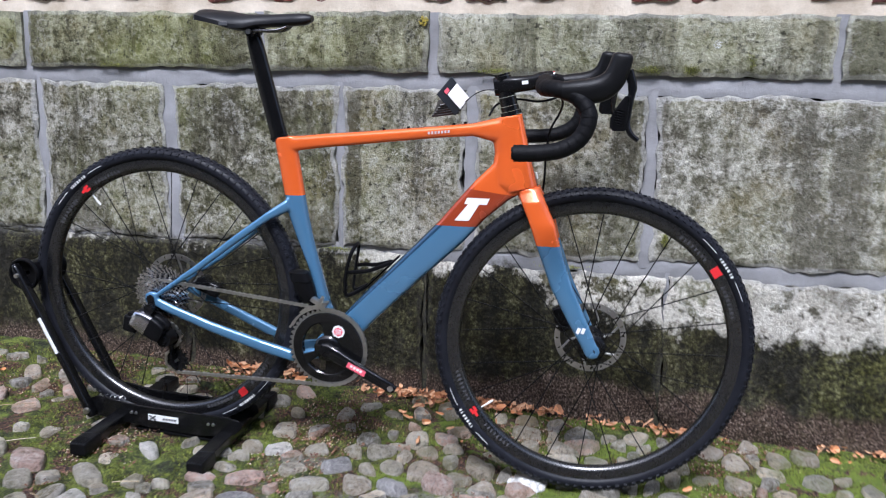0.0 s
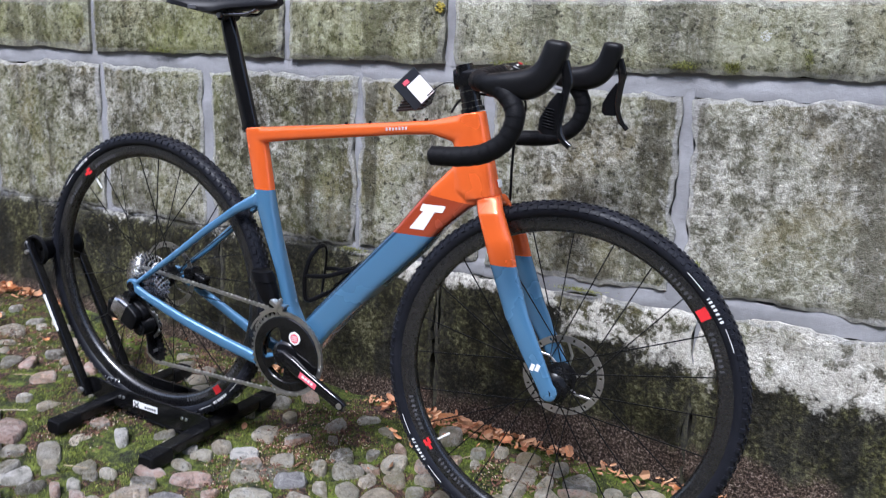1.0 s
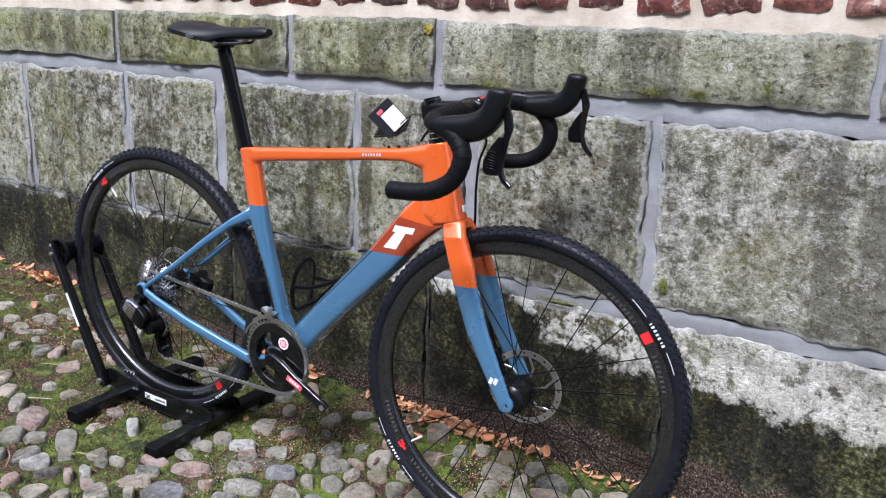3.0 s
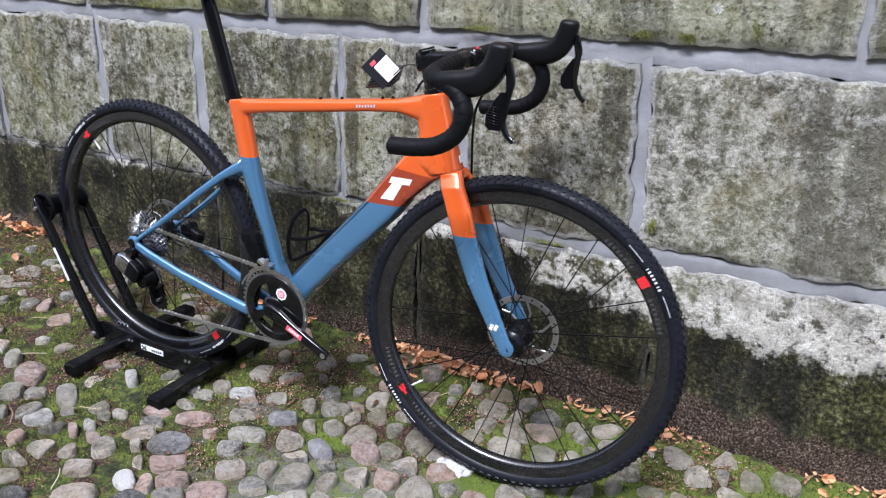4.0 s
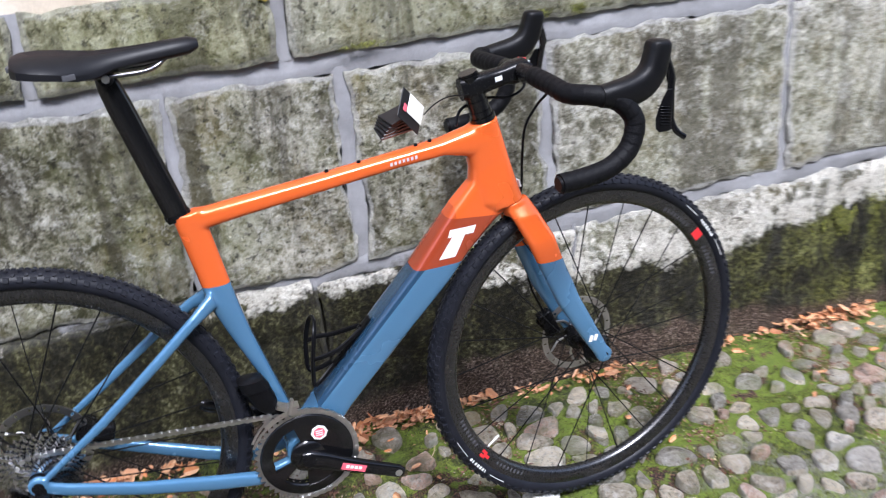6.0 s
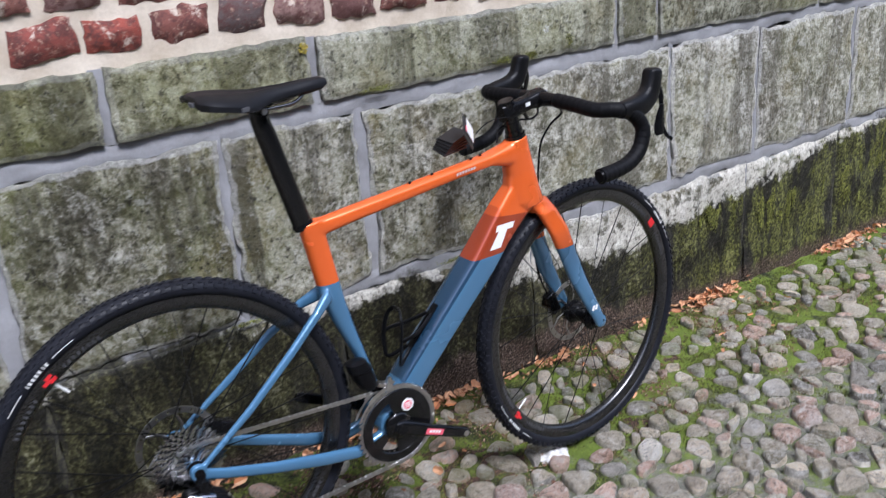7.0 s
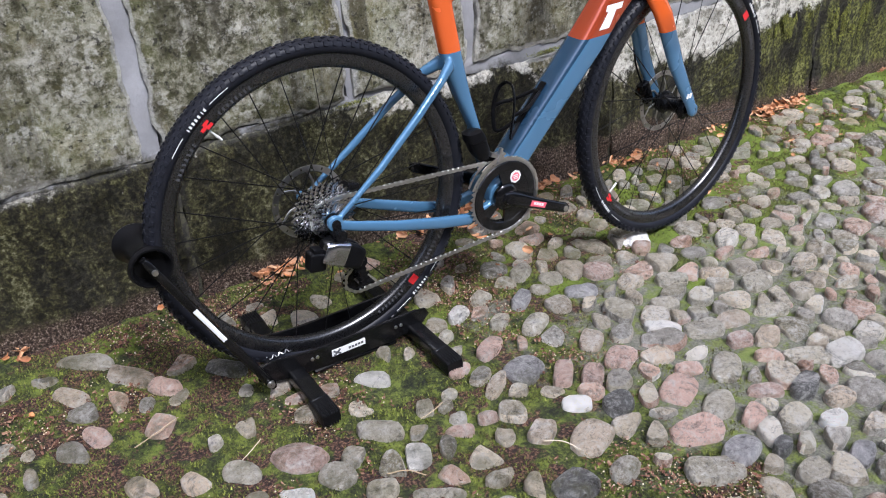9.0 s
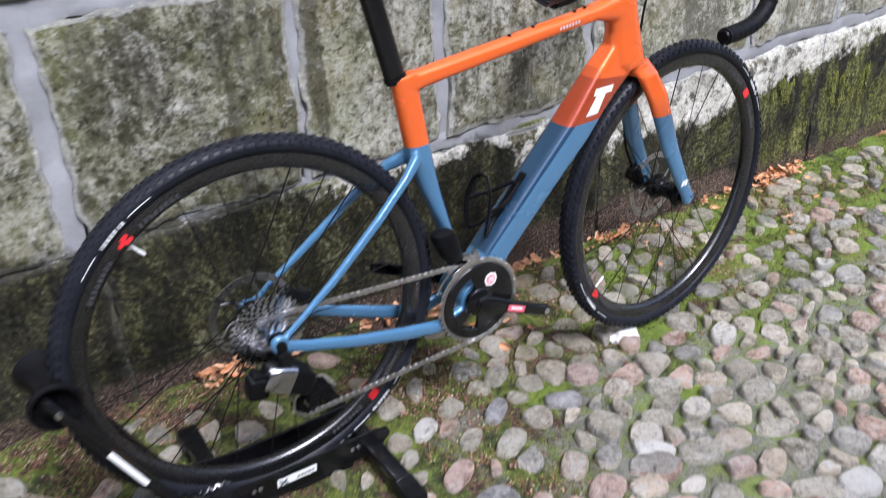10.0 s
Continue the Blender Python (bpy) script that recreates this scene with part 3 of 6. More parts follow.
def pointing(along, a, b, mid, half, seed):
    """A strip of mortar between stones, trowelled nearly flush, which has come away from the edges in places."""
    bm = bmesh.new()
    count = max(4, int((b - a) / 0.012))
    rows = []
    for i in range(count + 1):
        s = a + (b - a) * i / count
        row = []
        for k in range(6):
            f = k / 5 * 2 - 1
            edge = abs(f) > 0.9
            loose = (0.004 + 0.012 * noise.noise(V(s * 7, seed + f, 1)) + 0.005 * noise.noise(V(s * 33, seed + f, 2))) if edge else 0.0
            t = mid + f * half + (1 if f > 0 else -1) * loose + 0.003 * noise.noise(V(s * 4, seed, 3))
            y = FACE + 0.0065 + 0.004 * noise.noise(V(s * 9, t * 30, seed)) + 0.0015 * noise.noise(V(s * 50, t * 60, seed)) + (0.003 if edge else 0.0)
            row.append(bm.verts.new((s, y, t) if along == "x" else (t, y, s)))
        front, back = row[0].co, row[-1].co
        row.insert(0, bm.verts.new((front.x, FACE + 0.04, front.z)))
        row.append(bm.verts.new((back.x, FACE + 0.04, back.z)))
        rows.append(row)
    for u, v in zip(rows, rows[1:]):
        for k in range(len(u) - 1):
            bm.faces.new((u[k], u[k + 1], v[k + 1], v[k]))
    ob = solid("mortar_joint", bm, M_MORTAR)
    ob.parent = wall


pointing("x", -6.0, 10.0, 0.839, 0.022, 3.0)
pointing("x", -6.0, 0.5, 0.3745, 0.010, 8.0)
pointing("x", 0.48, 10.0, 0.371, 0.021, 9.0)
for joints, lo, hi, gap in ((COPING, 0.855, 1.012, 0.010), (MIDDLE, 0.37, 0.83, 0.010), (BOTTOM, -0.15, 0.362, 0.005)):
    for x in joints[1:-1]:
        pointing("z", lo, hi, x, GAPS.get(x, gap) + 0.001, x * 3.0)

# bricks: five courses above the coping; the far ones are one mesh
far_bricks = bmesh.new()
for row in range(5):
    z = 1.047 + row * 0.088
    x = -5.95 + (0.07 if row % 2 else 0.0)
    k = 0
    while x < 9.8:
        w = 0.112 if (k + row) % 2 else 0.124
        w += 0.008 * noise.noise(V(x * 5, row * 3.3, 1))
        near = -1.75 < x < 3.6
        bm = rough_block(x, x + w, z, z + 0.064, 0.05, 0.004, 0.012 if near else 0.04, x * 9 + row, ragged=0.014, pillow=0.012, relief=0.007)
        if near:
            solid("brick", bm, M_BRICK).parent = upper
        else:
            spare = bpy.data.meshes.new("spare")
            bm.to_mesh(spare)
            bm.free()
            far_bricks.from_mesh(spare)
            bpy.data.meshes.remove(spare)
        x += w + 0.022
        k += 1
far_rows = solid("bricks", far_bricks, M_BRICK)
far_rows.parent = upper
tagged(far_rows, kind="stuff")

# an added, unseen wall behind the eye: blocks low sky and darkens reflections
bm = bmesh.new()
box(bm, (30.0, 0.4, 5.2), (1.0, -6.7, 2.4))
opposite = tagged(solid("wall_south", bm, M_BLOCKER, False), "unseen added wall that blocks low sky and darkens reflections", "wall", kind="structure")


# ---------------------------------------------------------------- ground
def stretch(lo, hi, step, reach):
    """Even steps within lo..hi and growing ones out to the horizon."""
    mid = list(np.arange(lo, hi + step / 2, step))
    out, d = [], step
    a = hi
    while a < reach:
        d *= 1.45
        a += d
        out.append(a)
    back, d, a = [], step, lo
    while a > -reach:
        d *= 1.45
        a -= d
        back.append(a)
    return back[::-1] + mid + out


def road(x, y):
    """Above zero in the sandy road, below it in the mossy strip by the wall and round the stand."""
    wall_side = (-0.17 - y) * 1.8
    lane = max((-0.95 - y) * 1.2, min((-1.2 - x) * 1.2, wall_side))
    return max(-0.6, min(0.4, max(min((x - 0.42) * 1.6, wall_side), lane))) + 0.7 * noise.noise(V(x * 3.1, y * 3.1, 3))


def bed(x, y):
    """Sand fills the road's joints almost to the stones' tops; moss swells in cushions."""
    q = V(x * 9, y * 9, 0)
    fill = max(0.0, min(1.0, 0.5 + 1.5 * road(x, y)))
    lump = 0.0050 * noise.fractal(q, 1.0, 2.0, 3) + 0.0030 * noise.noise(q * 5) + 0.0020 * fill
    cushion = 0.014 * max(0.0, noise.noise(V(x * 17, y * 17, 8)) + 0.15) * (1 - fill)
    return lie(x, y) + lump + cushion


xs = stretch(-1.7, 3.6, 0.016, 400.0)
ys = stretch(-1.5, 0.45, 0.016, 400.0)
grid, faces = [], []
for yy in ys:
    for xx in xs:
        grid.append((xx, yy, bed(xx, yy) if -3 < xx < 6 and -3 < yy < 1 else lie(xx)))
w = len(xs)
for j in range(len(ys) - 1):
    for i in range(w - 1):
        faces.append((j * w + i, j * w + i + 1, j * w + w + i + 1, j * w + w + i))
me = bpy.data.meshes.new("ground")
me.from_pydata(grid, [], faces)
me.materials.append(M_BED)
me.shade_smooth()
ground = tagged(new("ground", me), "mossy, sandy bed of the cobbled road", "ground", kind="structure")

# cobbles: cells of a loose pattern, shrunk and rounded
rng = random.Random(5)
# stones that stand out, by colour: place, half length, half width and turn
PINK = [
    (.691, -.079, .043, .030, 153), (.743, -.481, .031, .021, 165), (.576, -.485, .034, .019, 152), (.486, -.376, .044, .034, 28),
    (.348, -.347, .044, .024, 46), (.397, -.386, .037, .024, 42), (.508, -.523, .052, .038, 24), (.444, -.627, .058, .038, 158),
    (.565, -.665, .035, .023, 22), (.648, -.624, .042, .017, 148), (-.218, -.259, .057, .039, 134), (-.361, .097, .040, .021, 137),
    (-.519, .020, .036, .023, 119), (.071, -.370, .030, .011, 144), (.274, -.184, .048, .024, 29), (.137, -.368, .021, .015, 166),
    (.178, -.211, .035, .018, 28),
]
WHITE = [
    (.643, -.349, .043, .022, 149), (.308, -.437, .037, .025, 152), (.683, -.757, .031, .021, 179), (.891, -.637, .049, .032, 170),
    (-.032, -.382, .035, .027, 64), (.005, -.134, .043, .017, 143), (-.264, -.342, .035, .009, 144), (.291, -.037, .037, .023, 28),
]
SLATE = [
    (.595, -.123, .041, .024, 147), (.293, -.286, .049, .043, 17), (.473, -.712, .046, .033, 11), (.640, -.845, .041, .023, 19),
    (.448, -.076, .039, .021, 31),
]
DARK = [
    (.376, -.485, .040, .032, 10), (.727, -.662, .043, .026, 19), (.538, -.751, .023, .016, 5), (.159, -.604, .045, .038, 178),
    (-.234, .081, .049, .024, 139),
]
GREY_ROAD = [
    (.572, -.036, .033, .025, 152), (.811, -.216, .045, .026, 151), (.974, -.342, .046, .033, 179), (.806, -.311, .038, .028, 9),
    (.717, -.282, .040, .023, 150), (.717, -.401, .051, .034, 160), (.900, -.439, .045, .022, 151), (.646, -.526, .057, .035, 27),
    (.540, -.599, .053, .032, 29), (.627, -.711, .044, .030, 7), (.828, -.600, .058, .025, 150), (.535, -.821, .039, .026, 5),
    (.530, .032, .038, .026, 31),
]
GREY_MOSS = [
    (.393, -.723, .061, .036, 155), (.255, -.628, .035, .028, 20), (-.059, -.280, .052, .028, 142), (-.321, -.235, .040, .025, 133),
    (-.182, -.343, .038, .031, 127), (.048, -.276, .026, .020, 61), (-.479, .281, .069, .022, 141), (-.130, -.418, .033, .021, 141),
    (-.052, -.484, .050, .013, 145), (.087, -.293, .019, .013, 11), (.113, -.268, .022, .014, 15), (.376, -.007, .032, .024, 24),
    (.356, -.112, .035, .021, 29), (.419, -.166, .047, .026, 29), (-.699, .064, .044, .019, 29), (.216, -.097, .029, .016, 29),
]
TAN = [
    (.918, -.255, .040, .019, 149), (.797, -.415, .045, .025, 153), (.809, -.504, .045, .027, 24), (.560, -.413, .039, .031, 176),
    (.477, -.291, .039, .029, 35), (.265, -.527, .050, .041, 21), (.198, -.462, .034, .028, 37), (.755, -.722, .040, .026, 174),
    (-.415, .171, .057, .029, 135), (-.489, -.170, .036, .024, 120), (-.403, -.213, .032, .022, 119), (-.534, .177, .046, .026, 127),
    (.207, -.300, .042, .017, 30),
]
KNOWN = [(row, tone) for rows, tone in ((PINK, M_PINK_COBBLE), (WHITE, M_WHITE_COBBLE), (SLATE, M_SLATE), (DARK, M_DARK_COBBLE), (GREY_ROAD, M_GREY_COBBLE), (GREY_MOSS, M_GREY_COBBLE), (TAN, M_TAN_COBBLE)) for row in rows]
pts, cell, weight = [], {}, {}


def slot(p):
    return int(math.floor(p.x / 0.1)), int(math.floor(p.y / 0.1))


def around(p):
    i, j = slot(p)
    return (q for a in range(i - 2, i + 3) for b in range(j - 2, j + 3) for q in cell.get((a, b), ()))


# a long stone holds its ground with three places in a row
for (x, y, long, short, turn), tone in KNOWN:
    d = V(math.cos(radians(turn)), math.sin(radians(turn)))
    for k in (-1, 0, 1):
        q = V(x, y) + d * (k * max(0.0, long - short) * 0.9)
        cell.setdefault(slot(q), []).append(q)
        weight[tuple(q)] = short
for trial in range(60000):
    p = V(rng.uniform(-1.9, 4.6), rng.uniform(-1.9, 0.385))
    d = 0.088 if trial < 4000 else 0.066 if trial < 34000 else 0.048
    d += 0.018 * noise.noise(V(p.x * 3, p.y * 3, 7))
    if all((p - q).length > max(d if tuple(q) not in weight else 0.0, weight.get(tuple(q), 0.0) + 0.019) for q in around(p)):
        pts.append(p)
        cell.setdefault(slot(p), []).append(p)
for p in pts:
    weight[tuple(p)] = rng.choice((0.010, 0.018, 0.026, 0.034, 0.042, 0.048))


def outline(p, gap):
    """The cell of p among its neighbours, pulled in by a gap, with more or less rounded corners."""
    poly = [p + V(a, b) for a, b in ((-0.1, -0.1), (0.1, -0.1), (0.1, 0.1), (-0.1, 0.1))]
    for q in around(p):
        d = q - p
        if 0 < d.length < 0.22:
            n = d.normalized()
            far = (d.length_squared + weight[tuple(p)] ** 2 - weight[tuple(q)] ** 2) / (2 * d.length) - gap
            cut = []
            for k in range(len(poly)):
                u, v = poly[k], poly[(k + 1) % len(poly)]
                du, dv = (u - p).dot(n) - far, (v - p).dot(n) - far
                if du <= 0:
                    cut.append(u)
                if du * dv < 0:
                    cut.append(u + (v - u) * (du / (du - dv)))
            poly = cut
            if len(poly) < 3:
                return None
    for _ in range(rng.choice((1, 1, 2))):
        poly = [x for k in range(len(poly)) for x in (poly[k] * 0.78 + poly[(k + 1) % len(poly)] * 0.22, poly[k] * 0.22 + poly[(k + 1) % len(poly)] * 0.78)]
    # even steps round it
    c = sum(poly, V(0, 0)) / len(poly)
    length = [0.0]
    for k in range(len(poly)):
        length.append(length[-1] + (poly[(k + 1) % len(poly)] - poly[k]).length)
    ring = []
    for s in range(16):
        want = length[-1] * s / 16
        k = max(m for m in range(len(poly)) if length[m] <= want)
        f = (want - length[k]) / max(1e-6, length[k + 1] - length[k])
        ring.append(poly[k].lerp(poly[(k + 1) % len(poly)], f))
    # some are longer than wide
    turn, thin = rng.uniform(0, math.pi), rng.choice((0.0, 0.0, 0.05, 0.14, 0.24, 0.32))
    side = V(math.cos(turn), math.sin(turn))
    return c, [q - side * (q - c).dot(side) * thin for q in ring]


def own_outline(x, y, long, short, turn, seed):
    """A stone of known size: between an oval and a rounded block, with a worn, uneven edge."""
    c, t0 = V(x, y), radians(turn)
    square = rng.uniform(2.1, 3.2)
    ring = []
    for k in range(16):
        t = 2 * math.pi * k / 16
        a = long * math.copysign(abs(math.cos(t)) ** (2 / square), math.cos(t))
        b = short * math.copysign(abs(math.sin(t)) ** (2 / square), math.sin(t))
        f = 0.93 * (1 + 0.16 * noise.noise(V(math.cos(t) * 1.1 + seed, math.sin(t) * 1.1, seed)))
        ring.append(c + V(a * math.cos(t0) - b * math.sin(t0), a * math.sin(t0) + b * math.cos(t0)) * f)
    return c, ring


def cobble(bm, c, ring, rise, seed):
    base = lie(c.x, c.y)
    dome, sharp = rng.uniform(0.96, 1.14), rng.uniform(0.05, 0.13)
    tilt = V(rng.uniform(-0.14, 0.14), rng.uniform(-0.14, 0.14))
    round_off = rng.uniform(0.84, 0.92)
    levels = ((0.97, -0.022), (1.0, 0.25), (0.975, 0.64), (round_off, 0.93), (0.62, 0.5 + 0.5 * dome), (0.32, 0.1 + 0.9 * dome))
    vs = []
    for s, h in levels:
        loop = []
        for q in ring:
            d = (q - c) * s
            at = V((c.x + d.x) * 26 + seed, (c.y + d.y) * 26, seed)
            k = noise.noise(V(q.x * 24 + seed, q.y * 24, s * 1.4))
            hump = 0.0058 * noise.noise(at) + 0.0026 * noise.noise(at * 2.7)
            z = base + (h if h < 0 else h * rise) + (d.dot(tilt) + hump * (0.4 + 0.6 * (h > 0.9))) * (h > 0)
            loop.append(bm.verts.new((c.x + d.x * (1 + sharp * k), c.y + d.y * (1 + sharp * k), z)))
        vs.append(loop)
    top = bm.verts.new((c.x, c.y, base + rise * dome + 0.0058 * noise.noise(V(c.x * 26 + seed, c.y * 26, seed))))
    for a, b in zip(vs, vs[1:]):
        for k in range(len(a)):
            bm.faces.new((a[k], a[(k + 1) % len(a)], b[(k + 1) % len(b)], b[k]))
    for k in range(len(ring)):
        bm.faces.new((vs[-1][k], vs[-1][(k + 1) % len(ring)], top))


def height_of(p):
    """How far a stone stands out, and how loosely the stones lie there."""
    loose = max(0.0, min(1.0, 0.5 - road(p.x, p.y) * 1.5))
    loose *= 1.0 if p.x < 0.55 else 0.30
    return rng.uniform(0.015, 0.025) * (1 - loose * rng.uniform(0.05, 0.30)), loose


rest = bmesh.new()
singles = 0
for row, tone in KNOWN:
    c, ring = own_outline(*row, singles * 1.7)
    bm = bmesh.new()
    cobble(bm, c, ring, height_of(c)[0] + 0.002, singles)
    solid("cobblestone", bm, tone).parent = ground
    singles += 1
for p in sorted(pts, key=lambda p: (p - V(0.55, -0.45)).length):
    # mossier and looser by the wall, tight in the road
    rise, loose = height_of(p)
    if rng.random() < 0.26 * loose:
        continue
    got = outline(p, 0.0032 + 0.0085 * loose + rng.choice((0.0, 0.002, 0.004, 0.008)))
    if not got:
        continue
    c, ring = got
    if max(q.y for q in ring) > 0.402 or min((q - c).length for q in ring) < 0.009:
        continue
    if singles < 300:
        bm = bmesh.new()
        cobble(bm, c, ring, rise, singles)
        solid("cobblestone", bm, M_COBBLE).parent = ground
        singles += 1
    else:
        cobble(rest, c, ring, rise, p.x * 7)
joined = solid("cobbles", rest, M_COBBLE)
joined.parent = ground
tagged(joined, kind="stuff")


# ---------------------------------------------------------------- bicycle
R_AXLE, F_AXLE = V(0.002, 0.0, 0.344), V(1.014, 0.0, 0.294)
BB = V(0.426, 0.0, 0.252)
# the steering axis, and how far the bar is turned towards the wall
HEAD = V(0.862, 0.0, 0.640)
STEER = Matrix.Translation(HEAD) @ Matrix.Rotation(radians(4.5), 4, V(-0.265, 0, 1).normalized()) @ Matrix.Translation(-HEAD)

bicycle = thing("bicycle", "orange and blue gravel bicycle standing in a black stand", "bicycle")

from mathutils.bvhtree import BVHTree

# frame: tubes welded into one skin
bm = bmesh.new()
blade(bm, [((0.298, 0.722), (0.322, 0.690), 0.016), ((0.40, 0.7325), (0.405, 0.702), 0.018), ((0.524, 0.744), (0.53, 0.7165), 0.019), ((0.66, 0.758), (0.665, 0.7325), 0.020),
           ((0.742, 0.767), (0.745, 0.739), 0.022), ((0.795, 0.780), (0.79, 0.728), 0.024), ((0.825, 0.787), (0.84, 0.72), 0.024)], n=3.0)
blade(bm, [((0.846, 0.790), (0.797, 0.781), 0.023), ((0.852, 0.765), (0.783, 0.755), 0.024), ((0.864, 0.715), (0.790, 0.705), 0.025), ((0.873, 0.680), (0.786, 0.672), 0.028),
           ((0.881, 0.650), (0.790, 0.640), 0.031), ((0.885, 0.638), (0.815, 0.622), 0.031)], n=2.6)
blade(bm, [((0.796, 0.690), (0.868, 0.632), 0.022), ((0.751, 0.646), (0.825, 0.606), 0.0265), ((0.713, 0.602), (0.775, 0.562), 0.030), ((0.674, 0.555), (0.727, 0.508), 0.033),
           ((0.577, 0.455), (0.625, 0.411), 0.033), ((0.48, 0.355), (0.524, 0.310), 0.033), ((0.43, 0.297), (0.470, 0.246), 0.034)], n=5.0, segs=32)
blade(bm, [((0.291, 0.722), (0.343, 0.727), 0.0165), ((0.292, 0.716), (0.345, 0.690), 0.0165), ((0.303, 0.650), (0.351, 0.650), 0.0165), ((0.312, 0.594), (0.359, 0.597), 0.017),
           ((0.318, 0.555), (0.366, 0.552), 0.019), ((0.338, 0.498), (0.378, 0.49), 0.018), ((0.369, 0.42), (0.398, 0.41), 0.019), ((0.388, 0.35), (0.416, 0.34), 0.021), ((0.402, 0.29), (0.440, 0.285), 0.028)], n=2.6)
drum(bm, BB + V(0, -0.042, 0), BB + V(0, 0.042, 0), 0.034, 32)
for s in (-1, 1):
    blade(bm, [((0.006, 0.352), (0.0, 0.336), 0.006, 0.070 * s), ((0.117, 0.432), (0.121, 0.415), 0.007, 0.064 * s), ((0.215, 0.508), (0.221, 0.490), 0.008, 0.053 * s),
               ((0.285, 0.560), (0.290, 0.540), 0.009, 0.036 * s), ((0.325, 0.588), (0.330, 0.558), 0.012, 0.014 * s)], 16, 2.4)
    blade(bm, [((0.004, 0.352), (0.0, 0.330), 0.006, 0.071 * s), ((0.05, 0.332), (0.045, 0.310), 0.007, 0.070 * s), ((0.15, 0.294), (0.145, 0.270), 0.008, 0.062 * s),
               ((0.26, 0.256), (0.255, 0.228), 0.009, 0.046 * s), ((0.335, 0.234), (0.335, 0.206), 0.010, 0.038 * s), ((0.42, 0.250), (0.42, 0.222), 0.012, 0.034 * s)], 16, 2.6)
    drum(bm, R_AXLE + V(0, 0.064 * s, 0), R_AXLE + V(0, 0.077 * s, 0), 0.016, 20)
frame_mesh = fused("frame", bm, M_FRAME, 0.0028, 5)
frame_mesh.parent = bicycle
tagged(frame_mesh, "carbon frame, orange above and steel blue below")

# print laid on the skin, as plain slanted shapes on both sides
def laid_on(name, target, quads, side, material, label="", lift=0.0010, steps=8):
    tree = BVHTree.FromPolygons([v.co for v in target.data.vertices], [p.vertices for p in target.data.polygons])
    bm = bmesh.new()
    for a, b, c, d in quads:
        rows = []
        for j in range(steps + 1):
            row = []
            for i in range(steps + 1):
                u, w = i / steps, j / steps
                x = (a[0] * (1 - u) + b[0] * u) * (1 - w) + (d[0] * (1 - u) + c[0] * u) * w
                z = (a[1] * (1 - u) + b[1] * u) * (1 - w) + (d[1] * (1 - u) + c[1] * u) * w
                at, nor, _, _ = tree.ray_cast(V(x, side * 0.3, z), V(0, -side, 0))
                row.append(bm.verts.new((at + nor * lift) if at else V(x, side * 0.03, z)))
            rows.append(row)
        for j in range(steps):
            for i in range(steps):
                bm.faces.new((rows[j][i], rows[j][i + 1], rows[j + 1][i + 1], rows[j + 1][i]))
    return part(name, bm, material, target, label)


for s in (-1, 1):
    laid_on("device", frame_mesh, [((0.7375, 0.6100), (0.786, 0.6100), (0.780, 0.5965), (0.7315, 0.5965)), ((0.740, 0.5970), (0.764, 0.5970), (0.742, 0.5600), (0.711, 0.5600))], s, M_WHITE, "white slanted mark")
    row = []
    for k in range(7):
        x = 0.648 + k * 0.0072
        z = 0.7405 + (x - 0.64) * 0.11
        row.append(((x, z), (x + 0.0042, z + 0.0005), (x + 0.0042, z + 0.0060), (x, z + 0.0055)))
    tagged(laid_on("print", frame_mesh, row, s, M_GREYISH, "pale row of small print", steps=2), kind="stuff")
# small pale square on the head tube's front
bm = bmesh.new()
box(bm, (0.003, 0.016, 0.014), (0.8815, 0.0, 0.660), rotation("Y", -15), 0.001)
part("head_badge", bm, M_WHITE, frame_mesh, "small pale patch", False, STEER)
# plugs on the top and down tube
for x, z in ((0.545, 0.7465), (0.60, 0.752), (0.70, 0.7625), (0.725, 0.7655)):
    bm = bmesh.new()
    drum(bm, (x, 0, z - 0.004), (x, 0, z + 0.0035), 0.0045, 12, 0.003)
    part("bolt", bm, M_BLACK, frame_mesh)
for s in (-1, 1):
    bm = bmesh.new()
    drum(bm, R_AXLE + V(0, 0.076 * s, 0), R_AXLE + V(0, 0.0795 * s, 0), 0.0095, 20)
    part("axle_plug", bm, M_BLACK, frame_mesh)

# fork, turned with the bar
bm = bmesh.new()
blade(bm, [((0.886, 0.640), (0.838, 0.628), 0.028), ((0.893, 0.622), (0.846, 0.606), 0.033)], n=2.6)
for s in (-1, 1):
    blade(bm, [((0.889, 0.640), (0.842, 0.626), 0.014, 0.012 * s), ((0.902, 0.612), (0.852, 0.604), 0.014, 0.029 * s), ((0.926, 0.562), (0.872, 0.557), 0.013, 0.041 * s), ((0.937, 0.52), (0.886, 0.518), 0.012, 0.046 * s),
               ((0.968, 0.430), (0.922, 0.425), 0.011, 0.051 * s), ((1.000, 0.360), (0.960, 0.355), 0.009, 0.054 * s), ((1.023, 0.309), (0.990, 0.304), 0.008, 0.056 * s), ((1.029, 0.289), (1.001, 0.283), 0.008, 0.056 * s)], 20, 2.5)
    drum(bm, F_AXLE + V(0, 0.050 * s, 0), F_AXLE + V(0, 0.062 * s, 0), 0.0165, 20)
fork = fused("fork", bm, M_FORK, 0.0028, 4)
fork.parent = bicycle
fork.data.transform(STEER)
tagged(fork, "carbon fork, orange crown and blue legs")
for s in (-1, 1):
    bm = bmesh.new()
    drum(bm, F_AXLE + V(0, 0.060 * s, 0), F_AXLE + V(0, 0.0635 * s, 0), 0.0062, 16)
    part("axle_plug", bm, M_BLACK, fork, matrix=STEER)
bm = bmesh.new()
